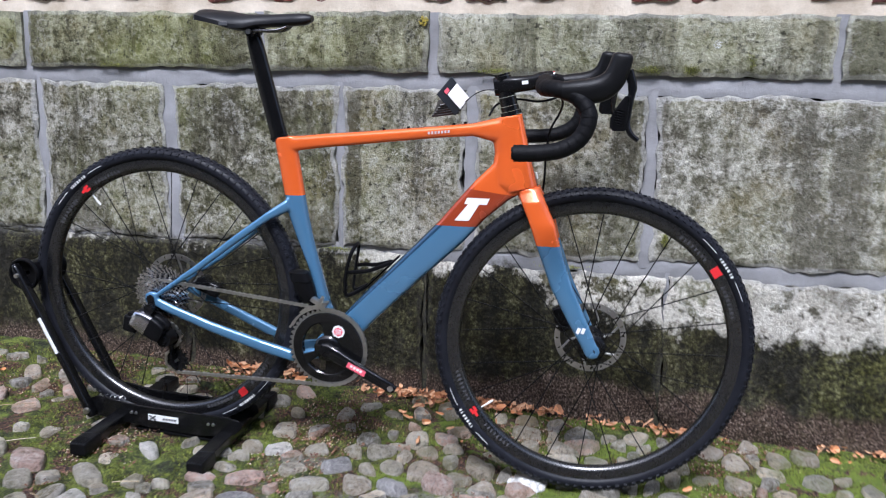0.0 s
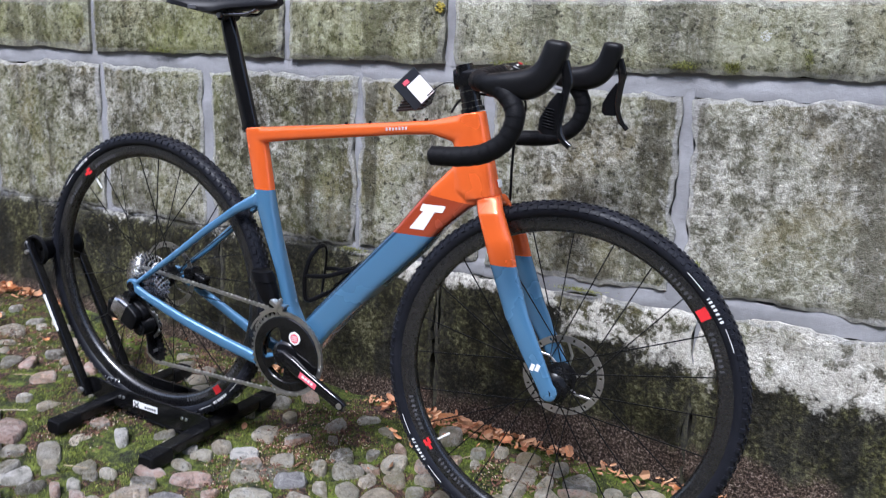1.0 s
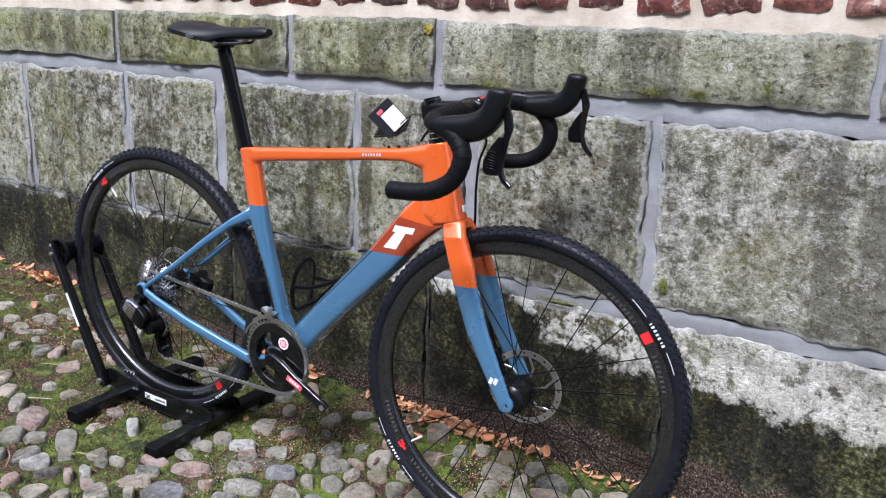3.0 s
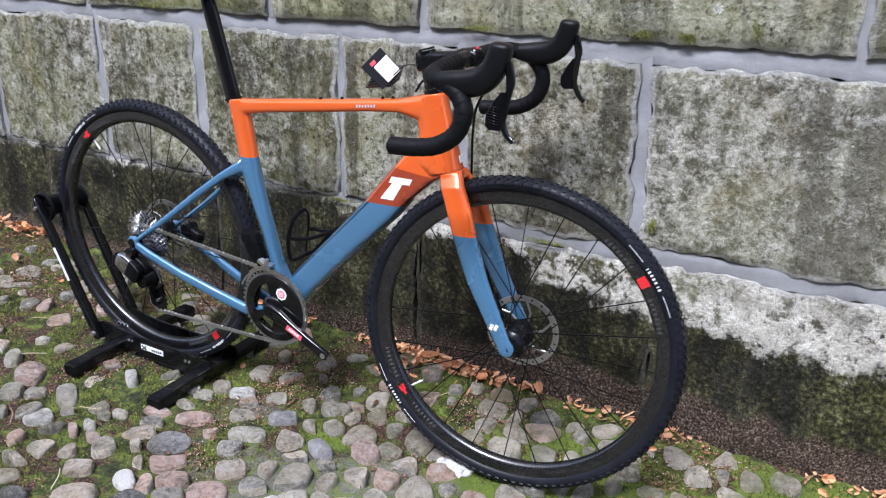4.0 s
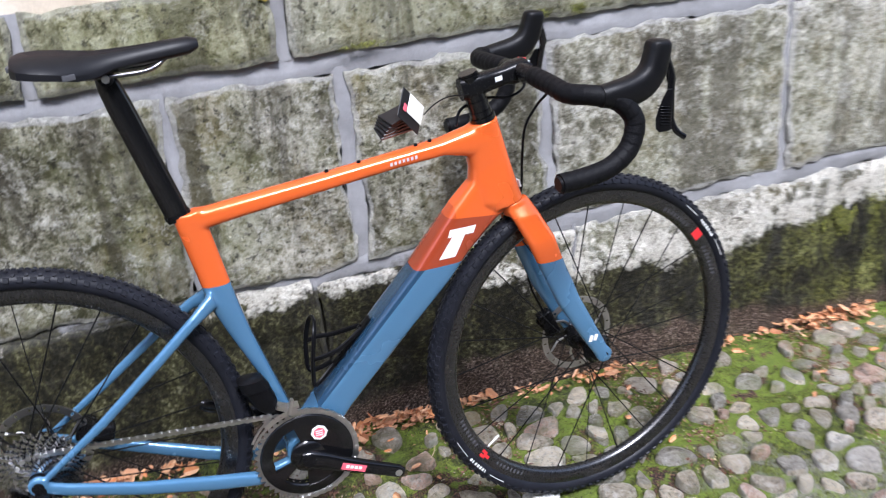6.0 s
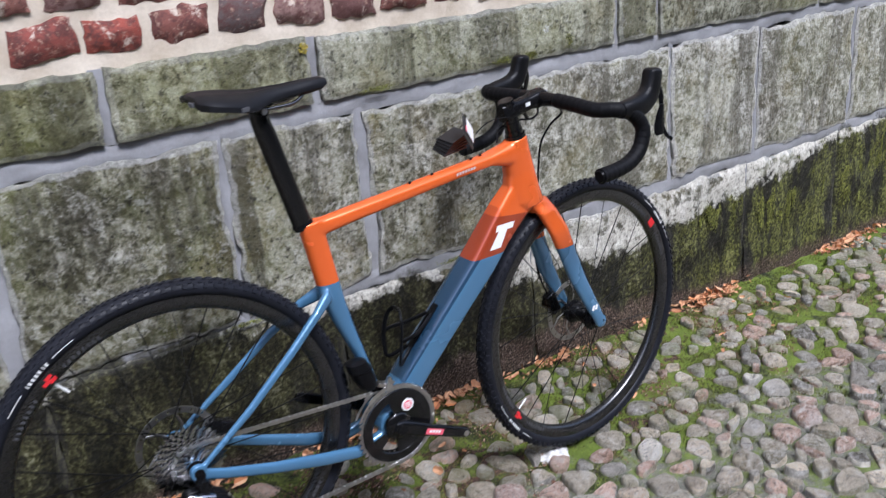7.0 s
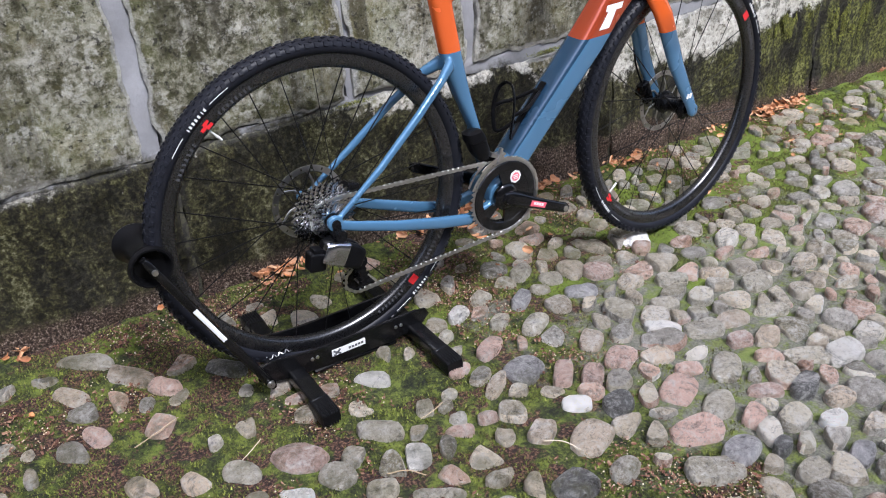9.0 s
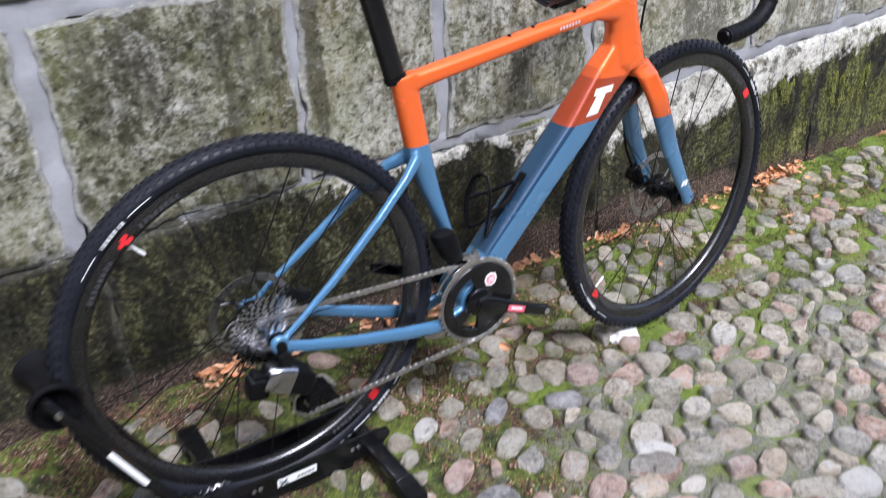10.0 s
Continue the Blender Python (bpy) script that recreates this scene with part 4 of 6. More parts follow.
for dx in (-0.005, 0.005):
    box(bm, (0.007, 0.0015, 0.013), (0.988 + dx, -0.0632, 0.340), rotation("Y", 20))
tagged(part("print", bm, M_WHITE, fork, "small white mark", False, STEER), kind="stuff")


# wheels
def band_strip(bm, r0, r1, y0, y1, a0, a1, lift, segs=6):
    """A curved sticker on a wheel's side: between two radii and two angles in degrees."""
    pts = []
    for k in range(segs + 1):
        t = radians(a0 + (a1 - a0) * k / segs)
        pts.append((V(r0 * math.cos(t), y0, r0 * math.sin(t)), V(r1 * math.cos(t), y1, r1 * math.sin(t))))
    vs = [[bm.verts.new(p + V(0, lift * s, 0)) for p in pair for s in (0, 1)] for pair in pts]
    for a, b in zip(vs, vs[1:]):
        bm.faces.new((a[1], a[3], b[3], b[1]))
        bm.faces.new((a[0], a[1], b[1], b[0]))
        bm.faces.new((a[2], b[2], b[3], a[3]))
    bm.faces.new((vs[0][0], vs[0][2], vs[0][3], vs[0][1]))
    bm.faces.new((vs[-1][0], vs[-1][1], vs[-1][3], vs[-1][2]))


TYRE_MID, TYRE_H, TYRE_W = 0.3285, 0.0165, 0.0195


def side_of_tyre(r):
    """How far out the tyre's side is at a radius."""
    k = (r - TYRE_MID) / TYRE_H
    return TYRE_W * math.sqrt(max(0.0, 1 - k * k))


def wheel(name, place, valve, count, turn, label):
    """A disc-brake wheel: the rim carries the tyre, hub, spokes, valve and marks. valve: its angle in degrees."""
    M = turn @ Matrix.Translation(place)
    bm = bmesh.new()
    prof = [(0.3190, -0.0120), (0.3190, 0.0120), (0.3175, 0.0134), (0.309, 0.0138), (0.302, 0.0136), (0.295, 0.0114), (0.2900, 0.0064), (0.2888, 0.0), (0.2900, -0.0064), (0.295, -0.0114), (0.302, -0.0136), (0.309, -0.0138), (0.3175, -0.0134)]
    spin(bm, prof, 120)
    rim = part(name, bm, M_RIM, bicycle, label, matrix=M)
    # tyre with knobs
    bm = bmesh.new()
    prof = []
    for k in range(26):
        a = 2 * math.pi * k / 26
        prof.append((TYRE_MID + (TYRE_H - 0.0006) * math.cos(a), TYRE_W * math.sin(a)))
    spin(bm, prof, 144)
    n = 112
    for k in range(n):
        for row, (cross, long, wide, skew) in enumerate(((-64, 0.0086, 0.0090, -8), (-39, 0.0062, 0.0046, 14), (-13, 0.0074, 0.0044, 20), (13, 0.0074, 0.0044, -20), (39, 0.0066, 0.0046, -18), (64, 0.0086, 0.0090, 8))):
            t = 2 * math.pi * (k + (0.5 if row in (1, 3, 5) else 0.0)) / n
            c = radians(cross)
            r = TYRE_MID + (TYRE_H - 0.0010) * math.cos(c)
            rot = Matrix.Rotation(-t, 3, "Y") @ Matrix.Rotation(c, 3, "Z") @ Matrix.Rotation(radians(skew), 3, "X")
            at = V(r * math.cos(t), (TYRE_W - 0.0004) * math.sin(c), r * math.sin(t))
            q = [at + rot @ V(h, b * wide / 2 * f, a * long / 2 * f) for h, f in ((-0.001, 1.05), (0.0026, 0.84)) for a, b in ((-1, -1), (1, -1), (1, 1), (-1, 1))]
            v = [bm.verts.new(p) for p in q]
            for i in range(4):
                bm.faces.new((v[i], v[(i + 1) % 4], v[4 + (i + 1) % 4], v[4 + i]))
            bm.faces.new(v[4:])
    part("tyre", bm, M_RUBBER, rim, "black knobbly gravel tyre", matrix=M)
    # hub
    bm = bmesh.new()
    wide = 0.034
    prof = [(0.0085, -0.062), (0.013, -0.061), (0.013, -0.045), (0.021, -0.044), (0.0225, -0.040), (0.0300, -wide), (0.0300, -wide + 0.004), (0.0235, -wide + 0.007), (0.0215, -0.020), (0.0195, -0.018), (0.0195, 0.010), (0.0215, 0.012), (0.0235, wide - 0.007), (0.0300, wide - 0.004), (0.0300, wide), (0.024, 0.040), (0.024, 0.052), (0.013, 0.053), (0.0085, 0.062)]
    spin(bm, prof, 36)
    part("hub", bm, M_BLACK, rim, matrix=M)
    # spokes
    bm = bmesh.new()
    pipe(bm, [(0, 0, 0), (0, 0, 1)], 0.0008, 6, 1.7)
    spoke_mesh = bpy.data.meshes.new("spoke")
    bm.to_mesh(spoke_mesh)
    bm.free()
    spoke_mesh.materials.append(M_SPOKE)
    for k in range(count):
        t = 2 * math.pi * (k + 0.5) / count + radians(valve)
        s = 1 if k % 2 else -1
        lean = (1 if (k // 2) % 2 else -1) * radians(72)
        a = V(0.029 * math.cos(t + lean), s * (wide - 0.002), 0.029 * math.sin(t + lean))
        b = V(0.292 * math.cos(t), s * 0.002, 0.292 * math.sin(t))
        d = b - a
        ob = new("spoke", spoke_mesh)
        ob.parent = rim
        ob.matrix_local = M @ Matrix.Translation(a) @ d.to_track_quat("Z", "Y").to_matrix().to_4x4() @ Matrix.Diagonal((1, 1, d.length, 1))
    # brake rotor on the wall's side
    bm = bmesh.new()
    n = 60
    for k in range(n):
        a, b = 2 * math.pi * k / n, 2 * math.pi * (k + 1) / n
        cut = k % 3 == 0
        rows = [(0.0672, 0.0705), (0.0705, 0.0768), (0.0768, 0.080)] if cut else [(0.0672, 0.080)]
        for i, (r0, r1) in enumerate(rows):
            if cut and i == 1:
                a2, b2 = a, a + (b - a) * 0.45
            else:
                a2, b2 = a, b
            v = [bm.verts.new((r * math.cos(t), y, r * math.sin(t))) for y in (0.0435, 0.0453) for r, t in ((r0, a2), (r1, a2), (r1, b2), (r0, b2))]
            for q in ((0, 1, 2, 3), (7, 6, 5, 4), (0, 4, 5, 1), (1, 5, 6, 2), (2, 6, 7, 3), (3, 7, 4, 0)):
                bm.faces.new([v[m] for m in q])
    for k in range(6):
        t = 2 * math.pi * k / 6
        p = [V(0.020 * math.cos(t), 0.0445, 0.020 * math.sin(t)), V(0.045 * math.cos(t + 0.16), 0.0445, 0.045 * math.sin(t + 0.16)), V(0.067 * math.cos(t + 0.42), 0.0445, 0.067 * math.sin(t + 0.42))]
        pipe(bm, p, 0.0026, 8, 0.4, (0, 1, 0))
    part("brake_rotor", bm, M_ROTOR, rim, "slotted steel brake disc", matrix=M)
    # valve
    bm = bmesh.new()
    t = radians(valve)
    d = V(math.cos(t), 0, math.sin(t))
    drum(bm, d * 0.288, d * 0.270, 0.0020, 10)
    drum(bm, d * 0.270, d * 0.258, 0.0030, 10, 0.0022)
    part("valve", bm, M_WHITE, rim, "white valve stem", matrix=M)
    # red marks, grey print on the rim, white print on the tyre, both sides
    for s in (-1, 1):
        for at, spans in ((valve, ((-2.8, -0.2, 0.2970, 0.3030), (-1.2, 1.8, 0.3010, 0.3075), (-2.5, 0.0, 0.3060, 0.3120))), (valve + 180, ((-2.0, 2.0, 0.2965, 0.3150),))):
            for a0, a1, r0, r1 in spans:
                bm = bmesh.new()
                band_strip(bm, r0, r1, s * 0.0137, s * 0.0139, at + a0, at + a1, s * 0.0008)
                part("mark", bm, M_RED, rim, "red rim mark", False, M)
        bm = bmesh.new()
        for at in (valve, valve + 180):
            for side in (-1, 1):
                for k in range(8):
                    a = at + side * (6.5 + k * 1.85)
                    band_strip(bm, 0.2985, 0.3060, s * 0.0131, s * 0.0141, a, a + side * 0.75, s * 0.0006, 1)
        tagged(part("print", bm, M_GREY, rim, "grey row of print", False, M), kind="stuff")
        bm = bmesh.new()
        for at in (valve, valve + 180):
            for k in range(7):
                a = at - 4.6 + k * 1.35
                band_strip(bm, 0.3255, 0.3315, s * side_of_tyre(0.3255), s * side_of_tyre(0.3315), a, a + (0.35 if k in (1, 6) else 0.7), s * 0.0008, 1)
            for a0, a1 in ((-14, -6.5), (6.5, 13.5)):
                band_strip(bm, 0.3288, 0.3298, s * side_of_tyre(0.3288), s * side_of_tyre(0.3298), at + a0, at + a1, s * 0.0008, 8)
        tagged(part("print", bm, M_WHITE, rim, "white row of print", False, M), kind="stuff")
    return rim, M


front_wheel, FM = wheel("front_wheel", F_AXLE, 215.0, 24, STEER, "front wheel with satin black rim")
rear_wheel, RM = wheel("rear_wheel", R_AXLE, 129.0, 28, Matrix(), "rear wheel with satin black rim")

# cassette: twelve toothed cogs, largest inside, on a dark stepped carrier
carrier = [(0.012, -0.0212)]
for k in range(12):
    r = 0.0225 + 0.046 * ((11 - k) / 11) ** 1.25
    y = -0.0235 - 0.0031 * k
    carrier += [(r - 0.0056, y + 0.0016), (r - 0.0056, y - 0.0014)]
    teeth = int(round(2 * math.pi * r / 0.0127))
    bm = bmesh.new()
    ring = []
    for i in range(teeth):
        for f, dr in ((0.0, -0.0042), (0.34, 0.0026), (0.50, 0.0026), (0.84, -0.0042)):
            t = 2 * math.pi * (i + f) / teeth + k * 0.2
            ring.append((R_AXLE.x + (r + dr) * math.cos(t), R_AXLE.z + (r + dr) * math.sin(t)))
    inner = r - 0.0059
    hole = [(R_AXLE.x + inner * math.cos(2 * math.pi * i / len(ring) + k * 0.2), R_AXLE.z + inner * math.sin(2 * math.pi * i / len(ring) + k * 0.2)) for i in range(len(ring))]
    bridge(bm, [[V(a, y, b) for a, b in ring], [V(a, y - 0.0015, b) for a, b in ring], [V(a, y - 0.0015, b) for a, b in hole], [V(a, y, b) for a, b in hole]], loop=True)
    part("cog", bm, M_COG, rear_wheel, "bright steel cog", False)
bm = bmesh.new()
spin(bm, carrier + [(0.012, -0.060)], 48, centre=R_AXLE)
part("freehub", bm, M_BLACK, rear_wheel)

# crank set
crank_end = V(0.581, 0, 0.178)
arm = (crank_end - BB).normalized()


def toothed(bm, c, r, teeth, y, thick, inner):
    ring = []
    for i in range(teeth):
        for f, dr in ((0.0, -0.0036), (0.32, 0.0030), (0.52, 0.0030), (0.84, -0.0036)):
            t = 2 * math.pi * (i + f) / teeth
            ring.append((c.x + (r + dr) * math.cos(t), c.z + (r + dr) * math.sin(t)))
    hole = [(c.x + inner * math.cos(2 * math.pi * i / len(ring)), c.z + inner * math.sin(2 * math.pi * i / len(ring))) for i in range(len(ring))]
    bridge(bm, [[V(a, y, b) for a, b in ring], [V(a, y - thick, b) for a, b in ring], [V(a, y - thick, b) for a, b in hole], [V(a, y, b) for a, b in hole]], loop=True)


bm = bmesh.new()
toothed(bm, BB, 0.0905, 46, -0.0500, 0.0026, 0.0815)
chainring = part("chainring", bm, M_RING, bicycle, "toothed steel outer chainring", False)
bm = bmesh.new()
toothed(bm, BB, 0.066, 33, -0.0425, 0.0022, 0.0605)
part("inner_ring", bm, M_BLACK, chainring, "", False)
# black spider: a broad flat ring, a filled half and two narrow arms beside its windows
bm = bmesh.new()
spin(bm, [(0.0830, -0.0495), (0.0836, -0.0528), (0.0815, -0.0555), (0.0635, -0.0566), (0.0612, -0.0545), (0.0615, -0.0495)], 72, centre=BB)
spin(bm, [(0.012, -0.046), (0.029, -0.047), (0.031, -0.058), (0.025, -0.064), (0.012, -0.066)], 36, centre=BB)


def sector(bm, a0, a1, r0, r1, y0, y1):
    count = max(2, int(abs(a1 - a0) / 8))
    turn = [radians(a0 + (a1 - a0) * k / count) for k in range(count + 1)]
    prism(bm, [(BB.x + r0 * math.cos(t), BB.z + r0 * math.sin(t)) for t in turn] + [(BB.x + r1 * math.cos(t), BB.z + r1 * math.sin(t)) for t in turn[::-1]], y0, y1)


for a0, a1 in ((-97, 104), (198, 221)):
    sector(bm, a0, a1, 0.026, 0.0640, -0.0490, -0.0560)
part("spider", bm, M_CARBON, chainring, "gloss black chainring spider")


def crank_arm(sign, name):
    d = arm * (1 if sign < 0 else -1)
    up = V(-d.z, 0, d.x)
    out = V(0, 1, 0)
    bm = bmesh.new()
    rings = []
    for s, wdt, th, y in ((-0.014, 0.010, 0.010, 0.062), (0.0, 0.0185, 0.013, 0.0625), (0.03, 0.0175, 0.012, 0.0645), (0.08, 0.0135, 0.0085, 0.0695), (0.14, 0.0125, 0.0075, 0.0725), (0.172, 0.0125, 0.0075, 0.0735), (0.182, 0.008, 0.006, 0.0735)):
        rings.append(oval(BB + d * s + out * (sign * y), up, out, wdt, th, 2.8, 20))
    bridge(bm, rings)
    ob = part(name, bm, M_CARBON, bicycle, "gloss black crank arm without pedal")
    bm = bmesh.new()
    drum(bm, BB + d * 0.171 + out * (sign * 0.072), BB + d * 0.171 + out * (sign * 0.0815), 0.0068, 16)
    part("pedal_hole", bm, M_CHAIN, ob)
    bm = bmesh.new()
    drum(bm, BB + out * (sign * 0.070), BB + out * (sign * 0.077), 0.0115, 20)
    part("axle_cap", bm, M_BLACK, ob)
    return ob


right_crank = crank_arm(-1, "crank_arm")
left_crank = crank_arm(1, "crank_arm")
# stickers: pink-red label on the arm, round one on the spider
R = Matrix.Rotation(-math.atan2(arm.z, arm.x), 3, "Y")
bm = bmesh.new()
box(bm, (0.046, 0.0012, 0.013), BB + arm * 0.083 + V(0, -0.0785, 0), R)
part("sticker", bm, M_PINK, right_crank, "red label on the crank arm", False)
bm = bmesh.new()
for k in range(4):
    box(bm, (0.006, 0.0012, 0.006), BB + arm * (0.071 + k * 0.008) + V(0, -0.0790, 0.001), R)
tagged(part("print", bm, M_WHITE, right_crank, "", False), kind="stuff")
bm = bmesh.new()
sticker_at = V(0.453, -0.0572, 0.294)
drum(bm, sticker_at + V(0, 0.001, 0), sticker_at + V(0, -0.0005, 0), 0.0150, 8)
part("sticker", bm, M_PAPER, chainring, "white sticker with a red rim", False)
bm = bmesh.new()
drum(bm, sticker_at + V(0, -0.0004, 0), sticker_at + V(0, -0.0010, 0), 0.0105, 8)
tagged(part("print", bm, M_PINK, chainring, "", False), kind="stuff")
bm = bmesh.new()
for k in (-1, 0, 1):
    box(bm, (0.013, 0.0008, 0.0018), sticker_at + V(0, -0.0013, 0.0042 * k))
tagged(part("print", bm, M_WHITE, chainring, "", False), kind="stuff")

# rear derailleur: hanger, silver body, battery, cage with two pulleys
bm = bmesh.new()
drum(bm, (0.004, -0.060, 0.322), (0.004, -0.092, 0.322), 0.012, 20)
box(bm, (0.020, 0.010, 0.034), (0.002, -0.073, 0.326), rotation("Y", 8), 0.004)
derailleur = part("rear_derailleur", bm, M_BLACK, bicycle, "black and silver electric rear derailleur")
M_GREYMETAL = plain("polished dark grey metal", (0.50, 0.50, 0.53), 0.20, 1.0, 300, 0.15, 0.05)
# the linkage: a blocky outer plate, polished grey behind and black ahead, and a black plate behind it
LINK = ((-0.0375, 0.302, 0.017, 0.008), (-0.035, 0.300, 0.0205, 0.0105), (-0.018, 0.294, 0.024, 0.0115), (0.004, 0.284, 0.0255, 0.0120), (0.022, 0.274, 0.0245, 0.0115), (0.034, 0.266, 0.0215, 0.0105), (0.0375, 0.263, 0.016, 0.0075))
for y, spans, tone, label in ((-0.090, LINK[:4], M_GREYMETAL, "polished grey outer link plate"), (-0.090, LINK[3:], M_PLASTIC, "black outer link cover"), (-0.072, LINK, M_PLASTIC, "")):
    bm = bmesh.new()
    bridge(bm, [oval(V(x, y - 0.10 * (x + 0.04) * (y < -0.08), z), V(0.50, 0, 0.866), V(0, 1, 0), a, b, 4.5, 26) for x, z, a, b in spans])
    part("body", bm, tone, derailleur, label)
bm = bmesh.new()
box(bm, (0.036, 0.030, 0.040), (-0.050, -0.074, 0.281), rotation("Y", 12), 0.006, 3)
box(bm, (0.020, 0.024, 0.010), (-0.046, -0.074, 0.303), rotation("Y", 12), 0.003, 2)
part("battery", bm, M_PLASTIC, derailleur, "black battery pack")
bm = bmesh.new()
drum(bm, (0.034, -0.056, 0.250), (0.034, -0.090, 0.250), 0.020, 28, 0.018)
drum(bm, (0.034, -0.089, 0.250), (0.034, -0.093, 0.250), 0.012, 24, 0.010)
part("knuckle", bm, M_PLASTIC, derailleur)
UP_P, LOW_P = V(0.034, -0.047, 0.246), V(0.042, -0.047, 0.186)
for y in (-0.0405, -0.0560):
    bm = bmesh.new()
    pipe(bm, [UP_P + V(0.004, 0, 0.014), UP_P, LOW_P, LOW_P + V(0.003, 0, -0.012)], [0.008, 0.0155, 0.0165, 0.009], 14, 0.12, (1, 0, 0))
    for v in bm.verts:
        v.co.y += y + 0.047
    part("cage_plate", bm, M_BLACK, derailleur)
for p, teeth in ((UP_P, 12), (LOW_P, 14)):
    bm = bmesh.new()
    toothed(bm, p + V(0, 0, 0), teeth * 0.0127 / (2 * math.pi), teeth, p.y + 0.0015, 0.003, 0.006)
    part("pulley", bm, M_BLACK, derailleur, "", False)
    bm = bmesh.new()
    drum(bm, p + V(0, 0.008, 0), p + V(0, -0.012, 0), 0.0042, 12)
    part("bolt", bm, M_STEEL, derailleur)

# front derailleur on the seat tube
bm = bmesh.new()
c = V(0.366, -0.038, 0.392)
bridge(bm, [oval(c + V(0.012 * t, 0, -0.034 * t), V(1, 0, 0), V(0, 1, 0), w, h, 2.8, 24) for t, w, h in ((-1.05, 0.012, 0.010), (-0.92, 0.022, 0.018), (-0.35, 0.0245, 0.021), (-0.30, 0.0225, 0.019), (0.35, 0.0225, 0.019), (0.8, 0.019, 0.017), (1.1, 0.013, 0.013))])
box(bm, (0.030, 0.022, 0.026), (0.394, -0.040, 0.346), rotation("Y", 25), 0.006, 2)
front_derailleur = part("front_derailleur", bm, M_PLASTIC, bicycle, "black electric front derailleur with bright steel cage")
bm = bmesh.new()
box(bm, (0.026, 0.018, 0.010), (0.400, -0.050, 0.360), rotation("Y", 30), 0.003, 2)
box(bm, (0.007, 0.010, 0.030), (0.412, -0.056, 0.360), rotation("Y", 22), 0.002, 2)
part("link", bm, M_STEEL, front_derailleur, "bright steel link")
bm = bmesh.new()
for y in (-0.0412, -0.0577):
    sector(bm, 92, 128, 0.0955, 0.1050, y, y - 0.0013)
    sector(bm, 128, 154, 0.0965, 0.1010, y, y - 0.0013)
box(bm, (0.018, 0.018, 0.004), (0.418, -0.050, 0.358), rotation("Y", 2))
part("cage", bm, M_STEEL, front_derailleur, "bright steel cage plates", False)

# chain: one row of links along its run
run = []
cog_r, cog_c = 0.0385, V(R_AXLE.x, -0.0405, R_AXLE.z)
ring_c = V(BB.x, -0.0512, BB.z)
for k in range(0, 13):
    t = radians(82 - k * 14.2)
    run.append(ring_c + V(0.0905 * math.cos(t), 0, 0.0905 * math.sin(t)))
run.append(LOW_P + V(0.004, -0.003, -0.0285))
for t in (-110, -160, 150):
    run.append(LOW_P + V(0.0283 * math.cos(radians(t)), 0, 0.0283 * math.sin(radians(t))))
for t in (-40, 10, 60):
    run.append(UP_P + V(0.0243 * math.cos(radians(t)), 0, 0.0243 * math.sin(radians(t))))
for t in (-130, -165, 160, 125, 97):
    run.append(cog_c + V(cog_r * math.cos(radians(t)), 0, cog_r * math.sin(radians(t))))
loop = run + [run[0]]
lens = [0.0]
for a, b in zip(loop, loop[1:]):
    lens.append(lens[-1] + (b - a).length)


def along(s):
    s %= lens[-1]
    k = max(m for m in range(len(lens) - 1) if lens[m] <= s)
    return loop[k].lerp(loop[k + 1], (s - lens[k]) / max(1e-6, lens[k + 1] - lens[k]))


bm = bmesh.new()
links = int(lens[-1] / 0.0127)
pitch = lens[-1] / links
for k in range(links):
    a, b = along(k * pitch), along((k + 1) * pitch)
    d = (b - a).normalized()
    up = V(-d.z, 0, d.x).normalized()
    half = 0.0030 if k % 2 else 0.0022
    for s in (-1, 1):
        o = V(0, s * half, 0)
        prof = []
        for f, h in ((-0.26, 0.0), (-0.15, 0.0034), (0.15, 0.0037), (0.5, 0.0023), (0.85, 0.0037), (1.15, 0.0034), (1.26, 0.0), (1.15, -0.0034), (0.85, -0.0037), (0.5, -0.0023), (0.15, -0.0037), (-0.15, -0.0034)):
            prof.append(a + d * (pitch * f) + up * h + o)
        bridge(bm, [prof, [p + V(0, s * 0.0008, 0) for p in prof]])
    drum(bm, a + V(0, -0.0036, 0), a + V(0, 0.0036, 0), 0.0021, 8)
part("chain", bm, M_CHAIN, bicycle, "bicycle chain of oiled steel links", False)

# seat post and saddle
bm = bmesh.new()
low, top = V(0.312, 0, 0.68), V(0.245, 0, 0.952)
d = (top - low).normalized()
fwd = V(d.z, 0, -d.x)
bridge(bm, [oval(low + d * s, fwd, V(0, 1, 0), a, b, 2.2, 24) for s, a, b in ((0.036, 0.0195, 0.0125), (0.23, 0.0190, 0.0125), (0.262, 0.0175, 0.0125), (0.279, 0.014, 0.012))])
seat_post = part("seat_post", bm, M_CARBON, bicycle, "gloss black carbon seat post")
bm = bmesh.new()
bridge(bm, [oval(low + d * s, fwd, V(0, 1, 0), 0.0212, 0.0145, 2.2, 24) for s in (0.041, 0.047)])
part("collar", bm, M_BLACK, seat_post)
bm = bmesh.new()
drum(bm, (0.249, -0.024, 0.951), (0.249, 0.024, 0.951), 0.011, 16)
box(bm, (0.040, 0.046, 0.008), (0.249, 0, 0.962), rotation("Y", 4), 0.002)
part("clamp", bm, M_BLACK, seat_post)
for s in (-1, 1):
    bm = bmesh.new()
    drum(bm, (0.249, 0.024 * s, 0.951), (0.249, 0.031 * s, 0.951), 0.0055, 12)
    part("bolt", bm, M_STEEL, seat_post)

